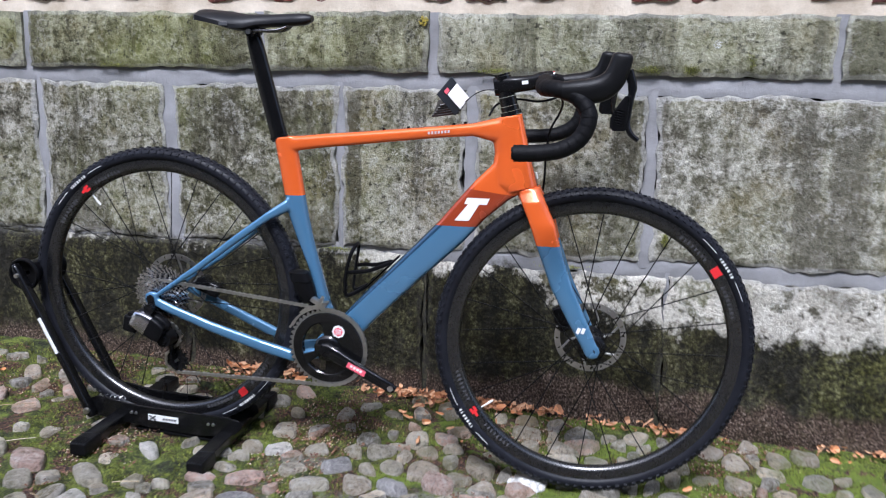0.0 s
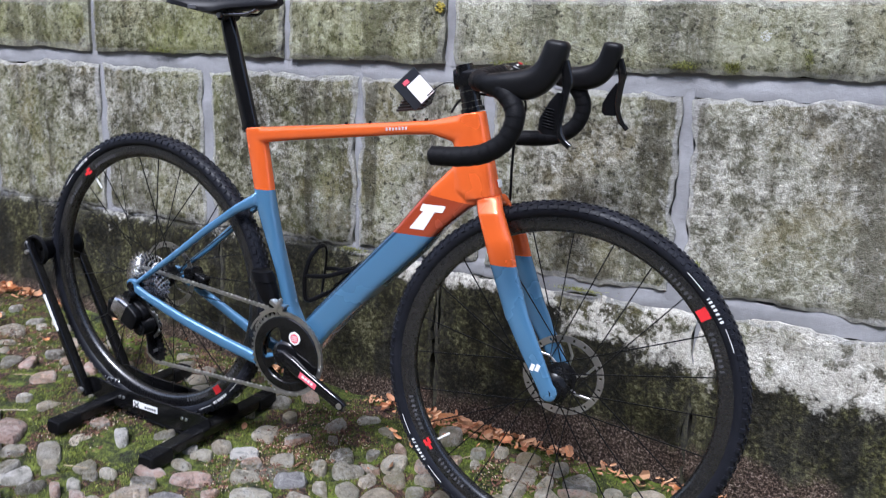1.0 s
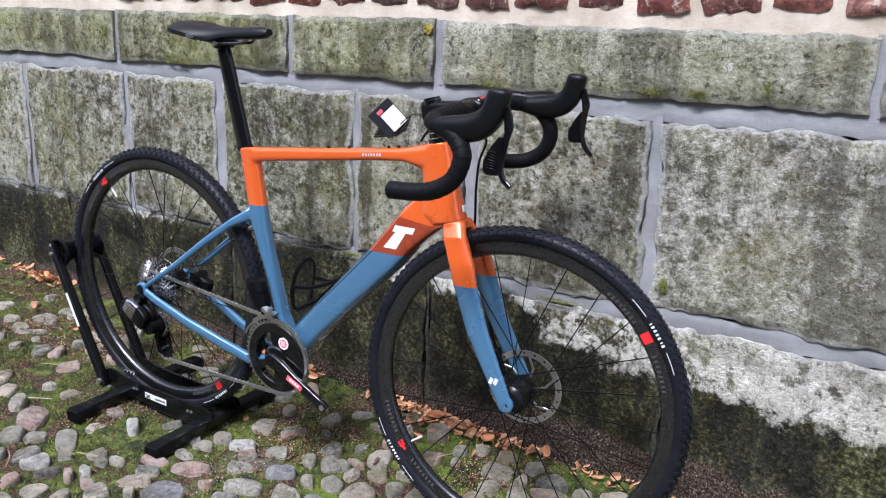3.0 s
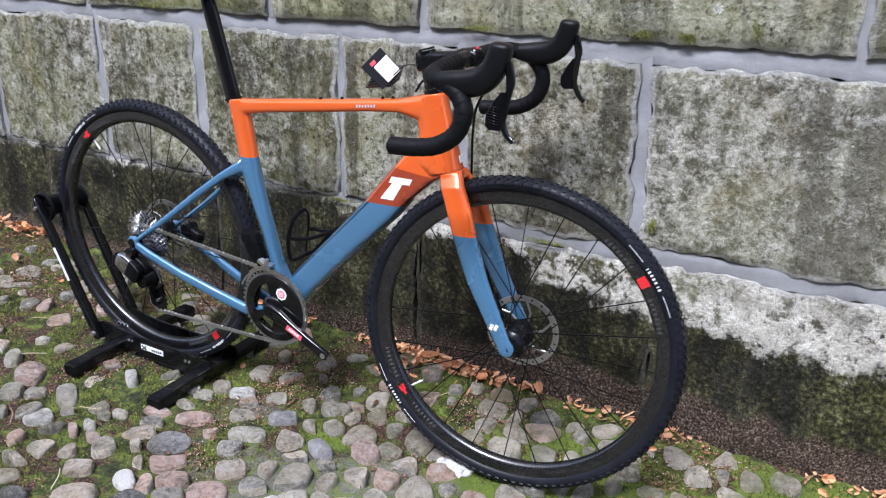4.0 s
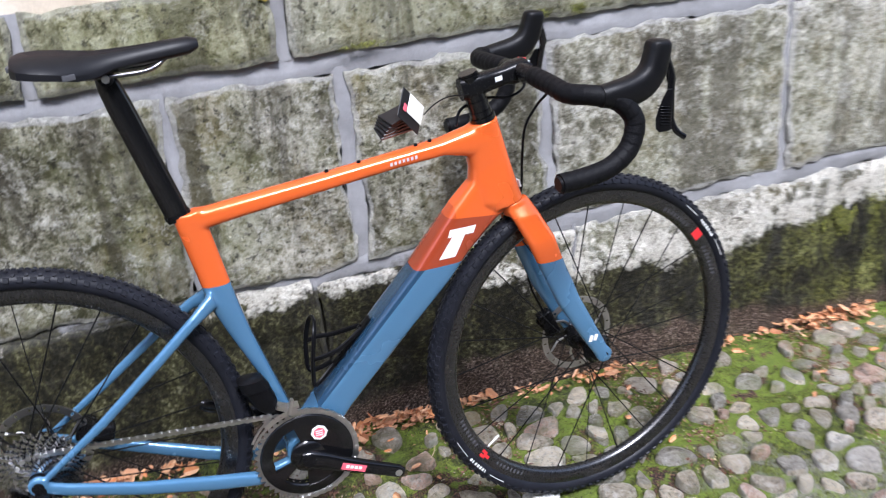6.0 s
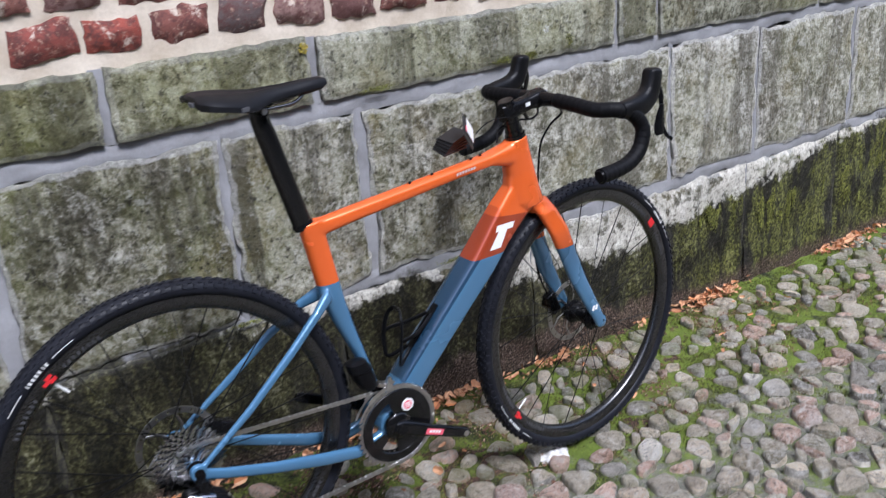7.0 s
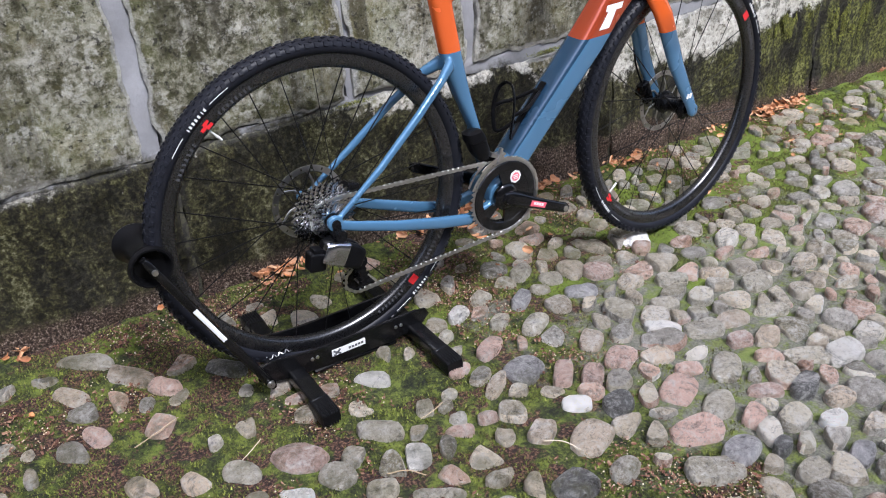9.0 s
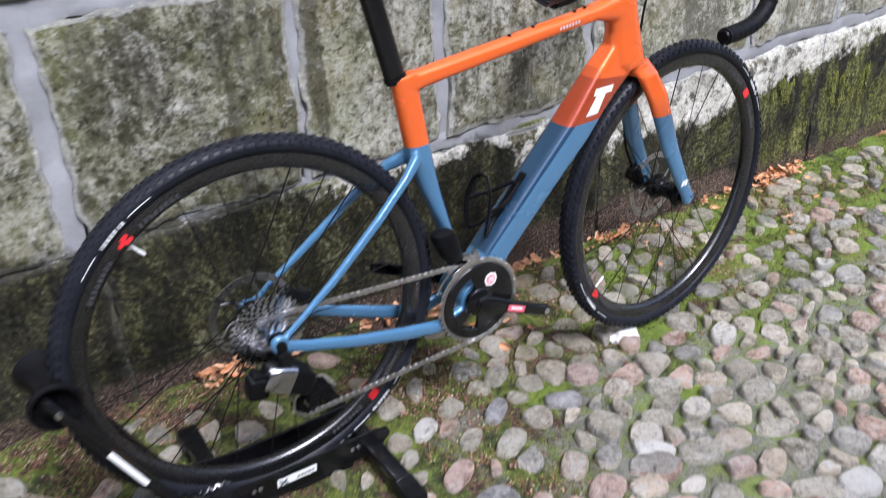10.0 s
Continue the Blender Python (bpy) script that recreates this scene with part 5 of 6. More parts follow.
bm = bmesh.new()
rings = []
for x, half, zt, zb in ((0.129, 0.020, 0.991, 0.984), (0.132, 0.050, 0.996, 0.981), (0.142, 0.066, 0.998, 0.977), (0.160, 0.071, 0.998, 0.971), (0.190, 0.066, 0.995, 0.962), (0.215, 0.054, 0.991, 0.953), (0.240, 0.041, 0.988, 0.951), (0.265, 0.031, 0.988, 0.959), (0.30, 0.023, 0.988, 0.961), (0.345, 0.020, 0.990, 0.963), (0.372, 0.018, 0.990, 0.966), (0.385, 0.011, 0.986, 0.973)):
    ring = []
    for k in range(28):
        t = 2 * math.pi * k / 28
        c, s = math.cos(t), math.sin(t)
        yy = half * math.copysign(abs(c) ** 0.7, c)
        mid = (zt + zb) / 2
        hh = (zt - zb) / 2
        zz = mid + hh * math.copysign(abs(s) ** 0.75, s)
        edge = abs(yy) / max(half, 1e-6)
        if s > 0:
            zz -= 0.014 * edge ** 3 * min(1, half / 0.05)
            if edge < 0.16 and 0.15 < x < 0.33:
                zz -= 0.006
        ring.append(V(x, yy, zz))
    rings.append(ring)
bridge(bm, rings)
saddle = part("saddle", bm, M_SEAT, bicycle, "black padded racing saddle")
for s in (-1, 1):
    bm = bmesh.new()
    pipe(bm, smooth_path([(0.338, 0.008 * s, 0.968), (0.320, 0.016 * s, 0.957), (0.295, 0.0215 * s, 0.953), (0.23, 0.0215 * s, 0.9545), (0.19, 0.024 * s, 0.963), (0.155, 0.036 * s, 0.974)], 6), 0.0035, 10)
    part("rail", bm, M_GREYRAIL, saddle, "dark metal saddle rail")
    bm = bmesh.new()
    box(bm, (0.018, 0.003, 0.008), (0.205, 0.0595 * s, 0.966), rotation("Z", -25 * s), 0.001)
    part("badge", bm, M_GREY, saddle, "grey side badge", False)
bm = bmesh.new()
box(bm, (0.006, 0.018, 0.008), (0.1285, -0.020, 0.983), None, 0.002)
part("badge", bm, M_GREY, saddle)

# cockpit: spacers, stem, bar, hoods, levers
bm = bmesh.new()
ax = V(-0.265, 0, 1).normalized()
foot = HEAD + ax * ((0.790 - HEAD.z) / ax.z)
for s0, s1, r in ((-0.004, 0.004, 0.0225), (0.005, 0.015, 0.0195), (0.016, 0.034, 0.0185), (0.035, 0.078, 0.0180), (0.079, 0.083, 0.0165)):
    drum(bm, foot + ax * s0, foot + ax * s1, r, 28)
stem = part("stem", bm, M_CARBON, bicycle, "black stem on black headset spacers", matrix=STEER)
bm = bmesh.new()
clamp = V(0.893, 0, 0.858)
s_in = foot + ax * 0.058
dirn = (clamp - s_in).normalized()
upv = V(-dirn.z, 0, dirn.x)
bridge(bm, [oval(s_in + dirn * s, upv, V(0, 1, 0), a, b, 3.0, 24) for s, a, b in ((-0.022, 0.019, 0.012), (0.0, 0.020, 0.020), (0.025, 0.017, 0.017), (0.06, 0.0155, 0.0165), (0.074, 0.0195, 0.022), (0.10, 0.0195, 0.022), (0.108, 0.012, 0.020))])
part("stem_body", bm, M_BLACK, stem, "black alloy stem", matrix=STEER)
bm = bmesh.new()
box(bm, (0.013, 0.0015, 0.0075), s_in + dirn * 0.043 + V(0, -0.0172, 0.002), Matrix.Rotation(-math.atan2(dirn.z, dirn.x), 3, "Y"))
part("label", bm, M_WHITE, stem, "small white label", False, STEER)
for s in (-1, 1):
    for k in (-1, 1):
        bm = bmesh.new()
        drum(bm, clamp + V(0.004, 0.014 * s, 0.014 * k), clamp + V(0.017, 0.014 * s, 0.014 * k), 0.0035, 10)
        part("bolt", bm, M_STEEL, stem, matrix=STEER)

bm = bmesh.new()
pipe(bm, [clamp + V(0, y, 0) for y in (-0.075, -0.03, 0.03, 0.075)], [0.0125, 0.0158, 0.0158, 0.0125], 20)
handlebar = part("handlebar", bm, M_BLACK, bicycle, "black dropped handlebar", matrix=STEER)
for s in (-1, 1):
    o = -0.008
    dip = 0.010 if s < 0 else 0.0
    path = smooth_path([(0.893, 0.05 * s + o, 0.858), (0.891, 0.11 * s + o, 0.858 - dip * 0.5), (0.893, 0.160 * s + o, 0.857 - dip), (0.915, 0.192 * s + o, 0.856 - dip), (0.948, 0.204 * s + o, 0.846 - dip), (0.971, 0.211 * s + o, 0.820 - dip * 0.7), (0.976, 0.215 * s + o, 0.790),
                        (0.962, 0.217 * s + o, 0.758), (0.930, 0.218 * s + o, 0.737), (0.890, 0.217 * s + o, 0.729), (0.841, 0.216 * s + o, 0.727)], 18)
    run_on = [0.0]
    for a, b in zip(path, path[1:]):
        run_on.append(run_on[-1] + (b - a).length)
    wrap = [0.0155 + 0.0008 * ((q / 0.016) % 1.0) for q in run_on]
    wrap[0] = 0.0130
    bm = bmesh.new()
    pipe(bm, path, wrap, 18)
    part("bar_tape", bm, M_TAPE, handlebar, "black wrapped bar tape", matrix=STEER)
    bm = bmesh.new()
    e = (path[-1] - path[-2]).normalized()
    drum(bm, path[-1] - e * 0.001, path[-1] + e * 0.004, 0.0135, 18, 0.0115)
    part("end_plug", bm, M_PLASTIC, handlebar, matrix=STEER)
    # hood
    bm = bmesh.new()
    hood = [(0.925, 0.199, 0.853, 0.0165, 0.0165), (0.948, 0.201, 0.852, 0.0210, 0.0185), (0.975, 0.201, 0.853, 0.0235, 0.0190), (1.000, 0.200, 0.860, 0.0235, 0.0185), (1.018, 0.199, 0.876, 0.0215, 0.0185), (1.027, 0.198, 0.897, 0.0200, 0.0182), (1.031, 0.197, 0.911, 0.0195, 0.0178), (1.0325, 0.197, 0.9185, 0.0178, 0.0160), (1.033, 0.197, 0.9225, 0.0125, 0.0110)]
    hood = [(x, y, z - dip, a, b) for x, y, z, a, b in hood]
    spine, girth = smooth_path([h[:3] for h in hood], 4), smooth_path([(h[3], h[4], 0.0) for h in hood], 4)
    hood = [(p.x, p.y, p.z, g.x, g.y) for p, g in zip(spine, girth)]
    rings = []
    for i, (x, y, z, a, b) in enumerate(hood):
        p0, p1 = hood[max(i - 1, 0)], hood[min(i + 1, len(hood) - 1)]
        dd = V(p1[0] - p0[0], 0, p1[2] - p0[2]).normalized()
        rings.append(oval(V(x, y * s + o, z), V(-dd.z, 0, dd.x), V(0, 1, 0), a, b, 2.3 + 0.9 * i / len(hood), 24))
    bridge(bm, rings)
    hood_ob = part("brake_hood", bm, M_HOOD, handlebar, "black rubber brake hood", matrix=STEER)
    # lever blade
    bm = bmesh.new()
    lever = smooth_path([(1.044, 0.199 * s + o, 0.892 - dip), (1.052, 0.202 * s + o, 0.862 - dip), (1.048, 0.207 * s + o, 0.832 - dip), (1.045, 0.212 * s + o, 0.800 - dip), (1.052, 0.217 * s + o, 0.774 - dip * 0.5), (1.066, 0.220 * s + o, 0.757)], 6)
    pipe(bm, lever, [0.0082] * 8 + [0.0066] * 10 + [0.0054] * 8 + [0.0048] * 5, 14, 0.55, (0, 1, 0))
    part("brake_lever", bm, M_CARBON, hood_ob, "black brake lever", matrix=STEER)
    bm = bmesh.new()
    bridge(bm, [oval(V(x, 0.212 * s + o + dy * s, z - dip), V(1, 0, 0), V(0, 1, 0), a, 0.0035, 2.5, 12) for x, z, a, dy in ((1.043, 0.846, 0.004, 0), (1.037, 0.830, 0.010, 0.001), (1.030, 0.806, 0.0155, 0.002), (1.029, 0.789, 0.0150, 0.003), (1.031, 0.783, 0.011, 0.003))])
    part("shift_paddle", bm, M_PLASTIC, hood_ob, "black shift paddle", matrix=STEER)
    bm = bmesh.new()
    for k in range(7):
        box(bm, (0.020, 0.009, 0.0014), (1.030, (0.2145 + 0.0002 * k) * s + o, 0.822 - 0.0046 * k - dip), rotation("Y", 12), 0.0005, 1)
    tagged(part("ribs", bm, M_BLACK, hood_ob, matrix=STEER), kind="stuff")
# computer-mount strap and red dot on the bar top
bm = bmesh.new()
box(bm, (0.010, 0.014, 0.003), (0.905, 0.003, 0.8765), rotation("Y", 10), 0.001)
part("strap", bm, M_RED, handlebar, "small red band", matrix=STEER)

# cables
bm = bmesh.new()
pipe(bm, smooth_path([(0.905, -0.05, 0.846), (0.930, -0.03, 0.822), (0.925, 0.0, 0.795), (0.905, 0.012, 0.755), (0.898, 0.016, 0.70), (0.896, 0.02, 0.65), (0.893, 0.026, 0.625)], 8), 0.0025, 8)
part("brake_hose", bm, M_PLASTIC, bicycle, "black brake hose")
bm = bmesh.new()
pipe(bm, smooth_path([(0.905, 0.05, 0.846), (0.915, 0.03, 0.825), (0.880, 0.01, 0.815), (0.83, 0.016, 0.818), (0.79, 0.014, 0.806), (0.775, 0.004, 0.782)], 8), 0.0025, 8)
part("brake_hose", bm, M_PLASTIC, bicycle, "black brake hose")

# brake calipers on the wall's side
bm = bmesh.new()
box(bm, (0.030, 0.024, 0.060), (0.950, 0.045, 0.335), rotation("Y", -22), 0.007, 3)
drum(bm, (0.945, 0.030, 0.335), (0.945, 0.062, 0.335), 0.013, 18)
part("brake_caliper", bm, M_BLACK, bicycle, "black front disc brake caliper", matrix=STEER)
bm = bmesh.new()
pipe(bm, smooth_path([(0.944, 0.052, 0.36), (0.925, 0.056, 0.41), (0.915, 0.056, 0.46), (0.905, 0.05, 0.52)], 6), 0.0025, 8)
part("brake_hose", bm, M_PLASTIC, bicycle, matrix=STEER)
bm = bmesh.new()
box(bm, (0.064, 0.026, 0.034), (0.085, 0.050, 0.345), rotation("Y", 20), 0.008, 3)
drum(bm, (0.075, 0.032, 0.357), (0.075, 0.066, 0.357), 0.015, 18)
part("brake_caliper", bm, M_BLACK, bicycle, "black rear disc brake caliper")

# bottle cage on the down tube
bm = bmesh.new()
dt = V(0.70, 0, 0.71).normalized()
nrm = V(-0.71, 0, 0.70).normalized()
b0 = V(0.545, 0, 0.424)
box(bm, (0.11, 0.016, 0.005), b0 + nrm * 0.004, Matrix.Rotation(-math.atan2(dt.z, dt.x), 3, "Y"), 0.002)
cage = part("bottle_cage", bm, M_PLASTIC, bicycle, "black bottle cage on the down tube")
for s in (-1, 1):
    # half of the hoop that grips the bottle, and the band that ties it to the tube
    bm = bmesh.new()
    pipe(bm, smooth_path([b0 - dt * 0.052 + nrm * 0.006 + V(0, 0.006 * s, 0), (0.466, 0.026 * s, 0.372), (0.463, 0.034 * s, 0.400), (0.468, 0.036 * s, 0.436), (0.476, 0.028 * s, 0.470), (0.482, 0.012 * s, 0.486), (0.483, 0, 0.488)], 6), 0.0030, 8, 1.6)
    pipe(bm, smooth_path([(0.466, 0.036 * s, 0.428), (0.490, 0.037 * s, 0.431), (0.518, 0.028 * s, 0.434), b0 + dt * 0.030 + nrm * 0.006 + V(0, 0.008 * s, 0)], 5), 0.0030, 8, 1.6)
    part("cage_arm", bm, M_PLASTIC, cage)
for k in (-0.03, 0.03):
    bm = bmesh.new()
    drum(bm, b0 + dt * k + nrm * 0.006, b0 + dt * k + nrm * 0.010, 0.005, 12)
    part("bolt", bm, M_BLACK, cage)

# paper tags that hang from the bar by a cord
tag = thing("hang_tag", "white and black card tags hanging from the stem", "tag", (0.70, 0.012, 0.80))


def card(name, centre, size, rot, material, label, parent=tag):
    bm = bmesh.new()
    box(bm, size, (0, 0, 0), None, 0.0008, 1)
    m = Matrix.Translation(Vector(centre) - Vector(tag.location)) @ rot.to_4x4()
    return part(name, bm, material, parent, label, False, m)


tilt = Matrix.Rotation(radians(44), 3, "Z") @ Matrix.Rotation(radians(-12), 3, "X") @ Matrix.Rotation(radians(-42), 3, "Y")
card("card", (0.708, 0.006, 0.822), (0.036, 0.0012, 0.042), tilt, M_PAPER, "white card with a red logo block")
c2 = tilt @ V(-0.012, -0.001, 0.026)
card("print", V(0.706, 0.005, 0.822) + c2, (0.013, 0.0010, 0.008), tilt, M_PINK, "red block")
card("card", V(0.708, 0.006, 0.822) + tilt @ V(-0.008, 0.003, 0.008), (0.056, 0.0016, 0.062), tilt, M_CARD, "black backing card")
flat = Matrix.Rotation(radians(-8), 3, "Y") @ Matrix.Rotation(radians(14), 3, "X")
for k in range(5):
    card("booklet", (0.676 + 0.003 * k, 0.040, 0.786 + 0.0060 * k), (0.060, 0.042, 0.0046), flat @ rotation("Z", 4 * k), M_CARD, "black booklet")
bm = bmesh.new()
at = Vector(tag.location)
pipe(bm, [p - at for p in smooth_path([(0.722, 0.008, 0.810), (0.742, 0.004, 0.826), (0.765, -0.004, 0.836), (0.795, -0.018, 0.838)], 6)], 0.0011, 6)
part("cord", bm, M_PLASTIC, tag, "black cord")


# ---------------------------------------------------------------- display stand under the rear wheel
stand = thing("bicycle_stand", "black steel display stand that holds the rear wheel on the cobbles", "stand", (0.0, 0.0, lie(0.0)))
SO = -Vector(stand.location)


def sp(name, bm, material, label="", parent=stand, smooth=True):
    return part(name, bm, material, parent, label, smooth, Matrix.Translation(SO))


for s in (-1, 1):
    # long rail beside the tyre, with a rolled top edge
    bm = bmesh.new()
    prism(bm, [(-0.205, 0.040), (-0.190, 0.024), (-0.05, 0.006), (0.10, -0.002), (0.180, 0.004), (0.205, 0.028), (0.198, 0.046), (0.165, 0.050), (0.05, 0.052), (-0.08, 0.058), (-0.175, 0.074), (-0.200, 0.066)], s * 0.046, s * 0.052)
    bmesh.ops.bevel(bm, geom=bm.edges[:], offset=0.0015, segments=2, affect="EDGES")
    rail = sp("rail", bm, M_STAND, "black steel side rail")
    bm = bmesh.new()
    pipe(bm, smooth_path([(-0.16, s * 0.049, 0.071), (-0.08, s * 0.049, 0.058), (0.05, s * 0.049, 0.0525), (0.175, s * 0.049, 0.049)], 6), 0.0032, 8)
    sp("edge", bm, M_STAND, "", rail)
    for x, z in ((-0.085, 0.040), (-0.073, 0.040), (0.118, 0.030), (0.131, 0.030)):
        bm = bmesh.new()
        drum(bm, (x, s * 0.051, z), (x, s * 0.0545, z), 0.0045, 14, 0.0035)
        sp("screw", bm, M_STEEL, "bright screw", rail)
    if s < 0:
        bm = bmesh.new()
        box(bm, (0.080, 0.0012, 0.0155), (0.000, -0.0528, 0.032), rotation("Y", 2))
        sp("label", bm, M_WHITE, "white maker's label", rail, False)
        bm = bmesh.new()
        box(bm, (0.020, 0.0012, 0.0038), (-0.028, -0.0538, 0.032), rotation("Y", 36))
        box(bm, (0.020, 0.0012, 0.0038), (-0.028, -0.0539, 0.032), rotation("Y", -36))
        for k in range(5):
            box(bm, (0.0050, 0.0012, 0.0050), (0.002 + 0.0075 * k, -0.0538, 0.031))
        tagged(sp("print", bm, M_GREY, "", rail, False), kind="stuff")
    # upright that leans back to the roller
    bm = bmesh.new()
    a, b = V(-0.190, s * 0.066, 0.045), V(-0.352, s * 0.066, 0.385)
    d = (b - a).normalized()
    u = V(-d.z, 0, d.x)
    bridge(bm, [oval(a + d * t, u, V(0, 1, 0), w, 1.5 * w, 4.0, 20) for t, w in ((-0.020, 0.006), (-0.010, 0.0092), (0.05, 0.0092), (0.20, 0.0088), (0.34, 0.0082), (0.385, 0.0080), (0.394, 0.005))])
    up_ob = sp("upright", bm, M_STAND, "leaning black steel upright")
    bm = bmesh.new()
    p = a + d * 0.205
    bridge(bm, [oval(p + d * t + V(0, 0.0088 * s, 0), u, V(0, 1, 0), 0.0052, 0.0052, 5.0, 16) for t in (-0.048, 0.048)])
    sp("strip", bm, M_WHITE, "white reflective strip", up_ob)
    bm = bmesh.new()
    drum(bm, a + V(0, s * 0.012, 0), a + V(0, s * 0.019, 0), 0.0085, 18, 0.007)
    sp("bolt", bm, M_STEEL, "bright bolt", up_ob)
    bm = bmesh.new()
    drum(bm, b + d * -0.01 + V(0, s * 0.010, 0), b + d * -0.01 + V(0, s * 0.017, 0), 0.006, 18, 0.005)
    sp("bolt", bm, M_STEEL, "bright bolt", up_ob)
    # roller: a rubber cup against the tyre
    bm = bmesh.new()
    c = b - d * 0.012
    spin(bm, [(0.006, s * 0.040), (0.028, s * 0.042), (0.034, s * 0.059), (0.038, s * 0.059), (0.041, s * 0.052), (0.030, s * 0.034), (0.026, s * 0.014), (0.026, 0.0), (0.006, 0.0)], 30, centre=V(c.x, 0, c.z))
    sp("roller", bm, M_PLASTIC, "black rubber roller")

for x in (-0.125, 0.165):
    z = lie(x) + 0.030
    bm = bmesh.new()
    box(bm, (0.036, 0.33, 0.027), (x, 0, z), rotation("Y", 3), 0.006, 3)
    beam = sp("cross_beam", bm, M_STAND, "black steel cross beam")
    for s in (-1, 1):
        bm = bmesh.new()
        rings = []
        for y, w, h, deep in ((0.152, 0.0204, 0.0170, 0), (0.160, 0.0210, 0.0176, 0), (0.181, 0.0210, 0.0176, 0), (0.184, 0.0214, 0.0180, 1), (0.207, 0.0214, 0.0180, 1), (0.213, 0.0205, 0.0165, 1), (0.2155, 0.0185, 0.0140, 1)):
            across = [w * (k / 28 - 1) for k in range(57)]
            top = [h * max(0.02, 1 - abs(q / w) ** 6) ** (1 / 6) - 0.0013 * deep * (1 - math.cos(6.2832 * q / 0.0061)) for q in across]
            tip = [s * (y - 0.0016 * deep * (y > 0.21) * (1 - math.cos(6.2832 * q / 0.0061))) for q in across]
            upper_half = [V(x + q, t, z - 0.005 + v) for q, t, v in zip(across, tip, top)]
            rings.append(upper_half + [V(q.x, q.y, 2 * (z - 0.005) - q.z) for q in upper_half[::-1]])
        bridge(bm, rings)
        sp("rubber_foot", bm, M_HOOD, "ribbed black rubber foot", beam)
# spring bolt between the uprights and trough under the tyre
bm = bmesh.new()
pipe(bm, [V(-0.17 + 0.0035 * k, -0.020 + 0.004 * math.sin(k * 1.57), 0.062 + 0.004 * math.cos(k * 1.57)) for k in range(16)], 0.0012, 6)
sp("spring", bm, M_STEEL, "coil spring")
bm = bmesh.new()
box(bm, (0.20, 0.092, 0.006), (0.02, 0, -0.010 + 0.0), rotation("Y", 3), 0.002)
sp("tray", bm, M_STAND, "")


# ---------------------------------------------------------------- litter
wheel_rock = bmesh.new()
bmesh.ops.create_icosphere(wheel_rock, subdivisions=3, radius=1.0)
for v in wheel_rock.verts:
    k = 1 + 0.35 * noise.noise(v.co * 2.1) + 0.12 * noise.noise(v.co * 6)
    v.co = Vector((v.co.x * 0.046 * k, v.co.y * 0.034 * k, v.co.z * 0.018 * k))


def white_stone():
    n = Nodes("white quartz", 0.5)
    c = n.mix(n.ramp(n.noise(60, 6, 0.7), (0.4, 0.0), (0.6, 1.0)), (0.30, 0.29, 0.27), (0.78, 0.77, 0.74))
    n.color(c)
    n.bump(n.noise(80, 5), 0.6, 0.004)
    return n.mat


M_QUARTZ = white_stone()
chock = solid("stone", wheel_rock, M_QUARTZ, True, Matrix.Translation((0.884, -0.010, lie(0.884) + 0.006)))
tagged(chock, "chipped white stone under the front tyre", "stone")


def leaf(bm, at, size, turn, lift, r):
    """A curled dry leaf of several folds."""
    m = Matrix.Translation(at) @ Matrix.Rotation(turn, 4, "Z") @ Matrix.Rotation(lift, 4, "X") @ Matrix.Rotation(r.uniform(-0.5, 0.5), 4, "Y")
    n = 5
    rows = []
    curl = r.uniform(0.4, 2.4)
    slim = r.uniform(0.14, 0.36)
    for i in range(n + 1):
        t = i / n
        w = size * slim * math.sin(math.pi * (0.08 + 0.86 * t)) * (1 + 0.25 * math.sin(t * 9))
        x = (t - 0.5) * size
        z = size * 0.5 * curl * (t - 0.5) ** 2
        rows.append([bm.verts.new(m @ V(x, -w, z + w * 0.5)), bm.verts.new(m @ V(x, 0, z)), bm.verts.new(m @ V(x, w, z + w * 0.6))])
    for a, b in zip(rows, rows[1:]):
        bm.faces.new((a[0], a[1], b[1], b[0]))
        bm.faces.new((a[1], a[2], b[2], b[1]))


r = random.Random(11)
bm = bmesh.new()
for k in range(6500):
    x = r.uniform(-1.5, 3.4)
    dense = (0.34 if -0.05 < x < 1.3 else 0.16 if x > 0 else 0.03) + 1.0 * noise.noise(V(x * 2.3, 0, 4)) + 0.35 * noise.noise(V(x * 9, 0, 4))
    if r.random() > dense * 0.9:
        continue
    y = FACE - 0.014 - abs(r.gauss(0, 0.026)) if r.random() < 0.93 else r.uniform(0.05, 0.38)
    leaf(bm, (x, min(y, 0.392), lie(x) + 0.008 + r.uniform(0, 0.022)), r.choice((0.008, 0.011, 0.014, 0.018, 0.024, 0.034)), r.uniform(0, 6.3), r.uniform(-1.3, 1.3), r)
tagged(solid("fallen_leaves", bm, M_LEAF), "drift of dry orange leaves along the foot of the wall", "leaves", kind="stuff")

bm = bmesh.new()
for k in range(64000):
    x, y = r.uniform(-1.3, 2.4), r.uniform(-0.95, 0.39)
    if noise.noise(V(x * 4.1, y * 4.1, 9)) + 0.4 * noise.noise(V(x * 11, y * 11, 9)) < r.uniform(0.06, 0.42) or road(x, y) > r.uniform(-0.35, 0.2):
        continue
    leaf(bm, (x, y, bed(x, y) + r.uniform(0.004, 0.010)), r.uniform(0.004, 0.011), r.uniform(0, 6.3), r.uniform(-0.8, 0.8), r)
tagged(solid("leaf_litter", bm, M_LITTER), "brown crumbs of bark and seed between the cobbles", "litter", kind="stuff")


# moss: single small shoots
spots, tris = [], []


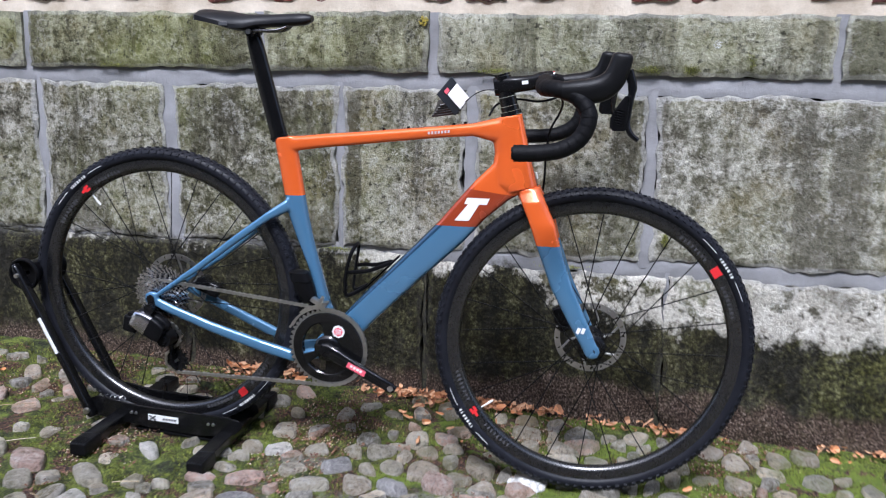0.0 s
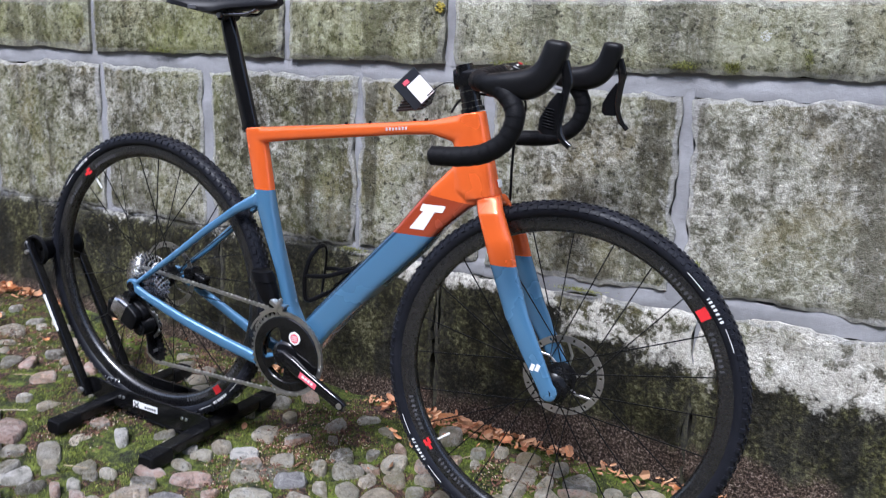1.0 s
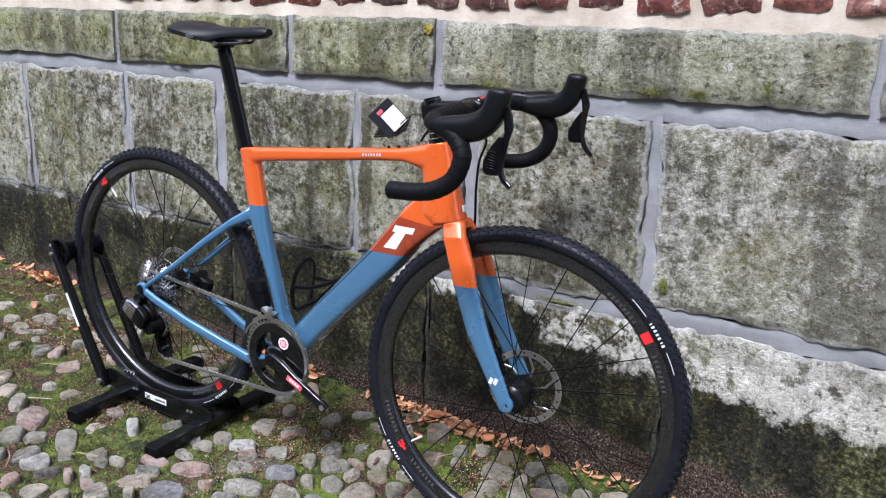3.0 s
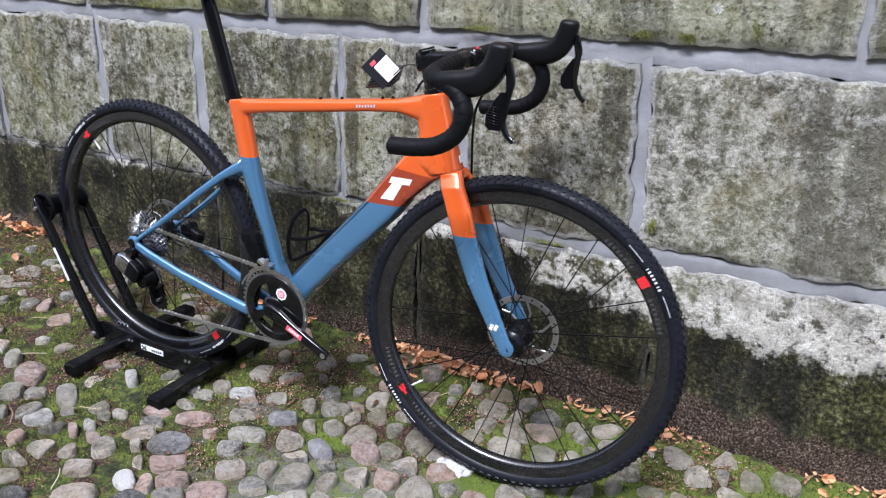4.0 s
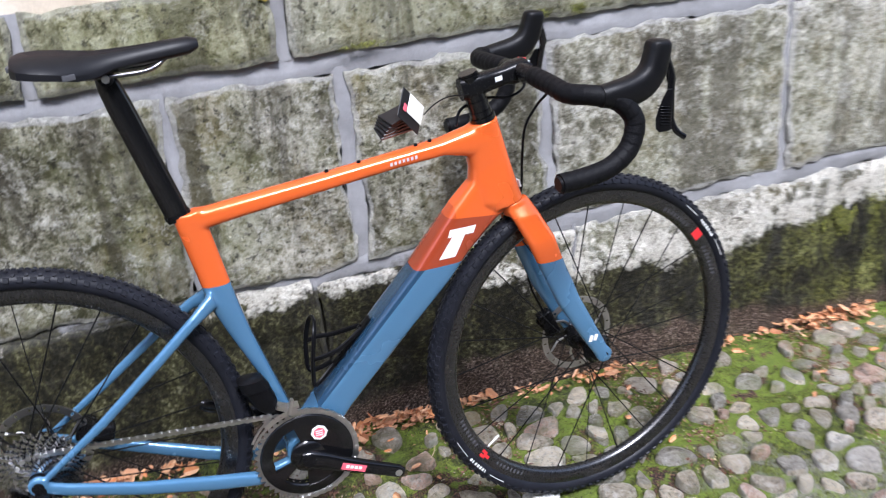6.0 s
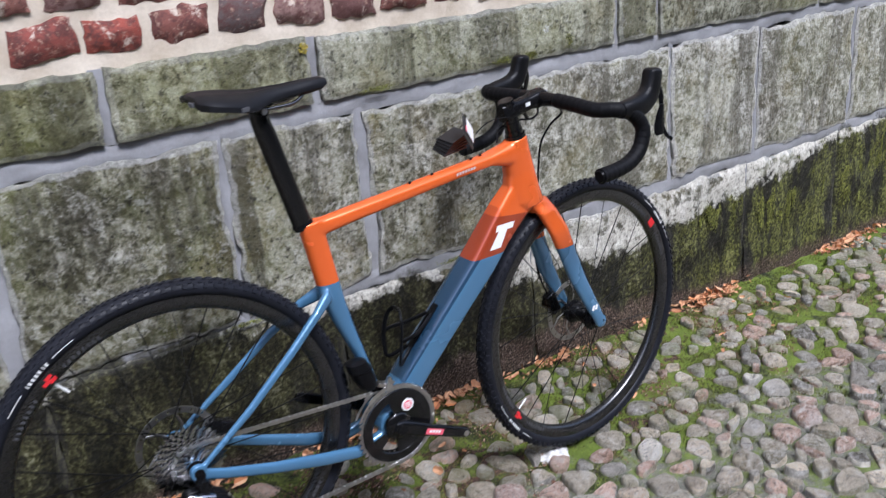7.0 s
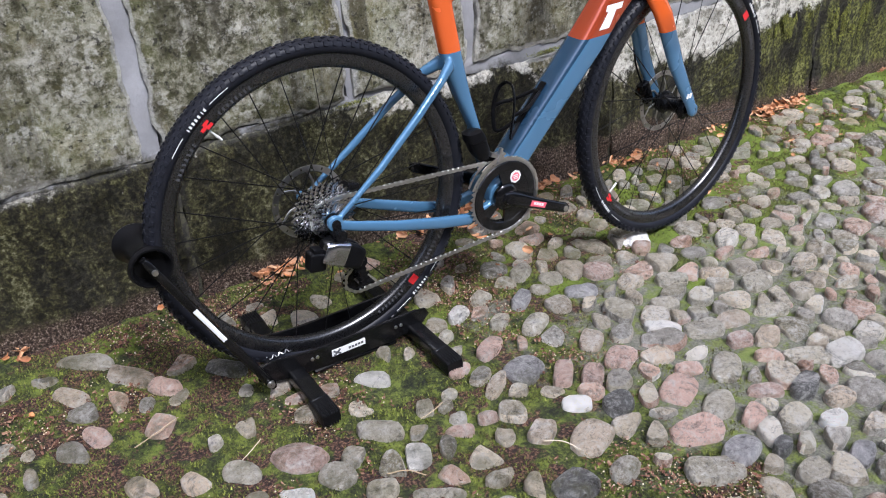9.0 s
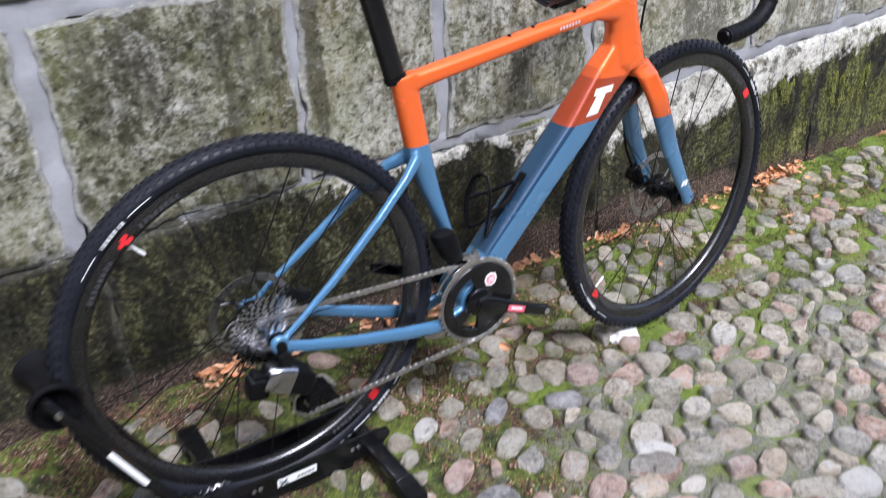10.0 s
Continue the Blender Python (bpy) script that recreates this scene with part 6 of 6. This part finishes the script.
def shoot(at, n, size, r):
    d = (Vector(n) + V(r.uniform(-0.7, 0.7), r.uniform(-0.7, 0.7), r.uniform(-0.3, 0.8))).normalized()
    side = d.cross(V(r.uniform(-1, 1), r.uniform(-1, 1), r.uniform(-1, 1))).normalized() * size * 0.28
    a = Vector(at)
    k = len(spots)
    spots.extend((a - side, a + side, a + d * size))
    tris.append((k, k + 1, k + 2))


for k in range(330000):
    x, y = r.uniform(-1.2, 2.6), r.uniform(-0.95, 0.39)
    if road(x, y) > 0.05 + 0.4 * noise.noise(V(x * 13, y * 13, 2)) or noise.noise(V(x * 8.5, y * 8.5, 21)) + 0.5 * noise.noise(V(x * 40, y * 40, 5)) > r.uniform(0.0, 0.3):
        continue
    shoot((x, y, bed(x, y) - 0.001), (0, 0, 1), r.uniform(0.003, 0.0085), r)
me = bpy.data.meshes.new("moss")
me.from_pydata(spots, [], tris)
me.materials.append(M_MOSS)
tagged(new("moss", me), "green moss between the cobbles", "moss", kind="stuff")

# moss that hangs down the foot of the wall in drips
spots, tris = [], []
for k in range(26000):
    x = r.uniform(1.9, 4.4)
    edge = 0.215 + 0.09 * noise.noise(V(x * 3.1, 0, 7)) + 0.07 * noise.noise(V(x * 21, 0, 7)) - 0.06 * max(0.0, 1.9 - x)
    down = abs(r.gauss(0, 0.052))
    z = edge - down
    drip = noise.noise(V(x * 30, z * 2.5, 3)) + 0.5 * noise.noise(V(x * 75, z * 5, 5)) + 0.6 * noise.noise(V(x * 8, z * 6, 1))
    if z < lie(x) + 0.07 or drip + min(0.25, 0.6 * (x - 2.3)) - 2.0 * down < r.uniform(0.12, 0.6):
        continue
    for m in range(7):
        shoot((x + r.gauss(0, 0.003), FACE - 0.004 - r.uniform(0.0, 0.003), z + r.gauss(0, 0.006)), (0, -0.45, -2.2), r.uniform(0.004, 0.009), r)
for x, z, wide, high in ((1.211, 0.880, 0.020, 0.012), (1.109, 0.878, 0.030, 0.008), (1.347, 0.900, 0.010, 0.018), (1.177, 0.454, 0.009, 0.016), (0.30, 0.376, 0.05, 0.006), (0.92, 0.366, 0.06, 0.006), (-0.35, 0.868, 0.06, 0.007), (0.72, 0.868, 0.05, 0.006)):
    for m in range(520):
        shoot((x + r.gauss(0, wide * 0.5), FACE - 0.010 - r.uniform(0.0, 0.004), z + r.gauss(0, high * 0.5)), (0, -0.8, -0.9), r.uniform(0.002, 0.005), r)
me = bpy.data.meshes.new("wall_moss")
me.from_pydata(spots, [], tris)
me.materials.append(M_WALL_MOSS)
tagged(new("wall_moss", me), "dark green moss hanging on the foot of the wall", "moss", kind="stuff")

# small pale seeds that lie in drifts on moss and litter
M_SEED = leaf_skin("pale seed", (0.42, 0.29, 0.16), (0.62, 0.50, 0.32), (0.78, 0.70, 0.54))
spots, tris = [], []
for k in range(30000):
    x, y = r.uniform(-1.0, 2.0), r.uniform(-0.9, 0.38)
    if noise.noise(V(x * 4.1, y * 4.1, 9)) + 0.4 * noise.noise(V(x * 11, y * 11, 9)) < r.uniform(0.05, 0.5) or road(x, y) > r.uniform(-0.35, 0.2):
        continue
    c, s, m = V(x, y, bed(x, y) + 0.008), r.uniform(0.0011, 0.0024), len(spots)
    spots.extend((c + V(s, 0, 0), c + V(0, s, 0), c + V(-s, 0, 0), c + V(0, -s, 0), c + V(0, 0, s), c + V(0, 0, -s)))
    for q in range(4):
        tris.extend(((m + q, m + (q + 1) % 4, m + 4), (m + (q + 1) % 4, m + q, m + 5)))
me = bpy.data.meshes.new("seeds")
me.from_pydata(spots, [], tris)
me.materials.append(M_SEED)
me.shade_smooth()
tagged(new("seeds", me), "small cream seeds scattered over moss and cobbles", "seeds", kind="stuff")

# dry stalks
bm = bmesh.new()
for x, y, turn, size in ((-0.30, -0.20, 0.5, 0.09), (-0.08, -0.42, 2.5, 0.07), (0.20, -0.52, 2.2, 0.07), (-0.42, -0.05, 0.3, 0.10), (0.72, 0.22, 1.0, 0.06), (0.05, -0.30, 0.2, 0.06), (1.12, -0.42, 1.9, 0.08)):
    d = V(math.cos(turn), math.sin(turn), 0)
    at = V(x, y, bed(x, y) + 0.014)
    pipe(bm, smooth_path([at - d * size / 2, at + V(0, 0, 0.006) + d.cross(V(0, 0, 1)) * 0.006, at + d * size / 2 + V(0, 0, 0.003)], 4), 0.0010, 5)
tagged(solid("stalks", bm, M_SEED), "thin dry stalks lying on the moss", "stalks", kind="stuff")

# lichen on the coping: one yellow patch, one white
for x, z, size, tone in ((0.538, 0.990, 0.012, (0.42, 0.34, 0.06)), (1.266, 0.940, 0.011, (0.66, 0.66, 0.62))):
    bm = bmesh.new()
    for k in range(60):
        a, d = r.uniform(0, 6.3), size * math.sqrt(r.random())
        at = V(x + d * math.cos(a), FACE - 0.0125, z + d * math.sin(a))
        bridge(bm, [oval(at + V(0, -h, 0), V(1, 0, 0), V(0, 0, 1), size * 0.13 * f, size * 0.10 * f, 2, 6) for h, f in ((-0.006, 1.2), (0.0, 1.0), (0.001, 0.5))])
    tagged(solid("lichen", bm, plain("lichen crust", tone, 0.9, 0, 300, 0.25, 0.5, 0.002)), "crusty lichen patch on the coping stone", "lichen", kind="stuff")
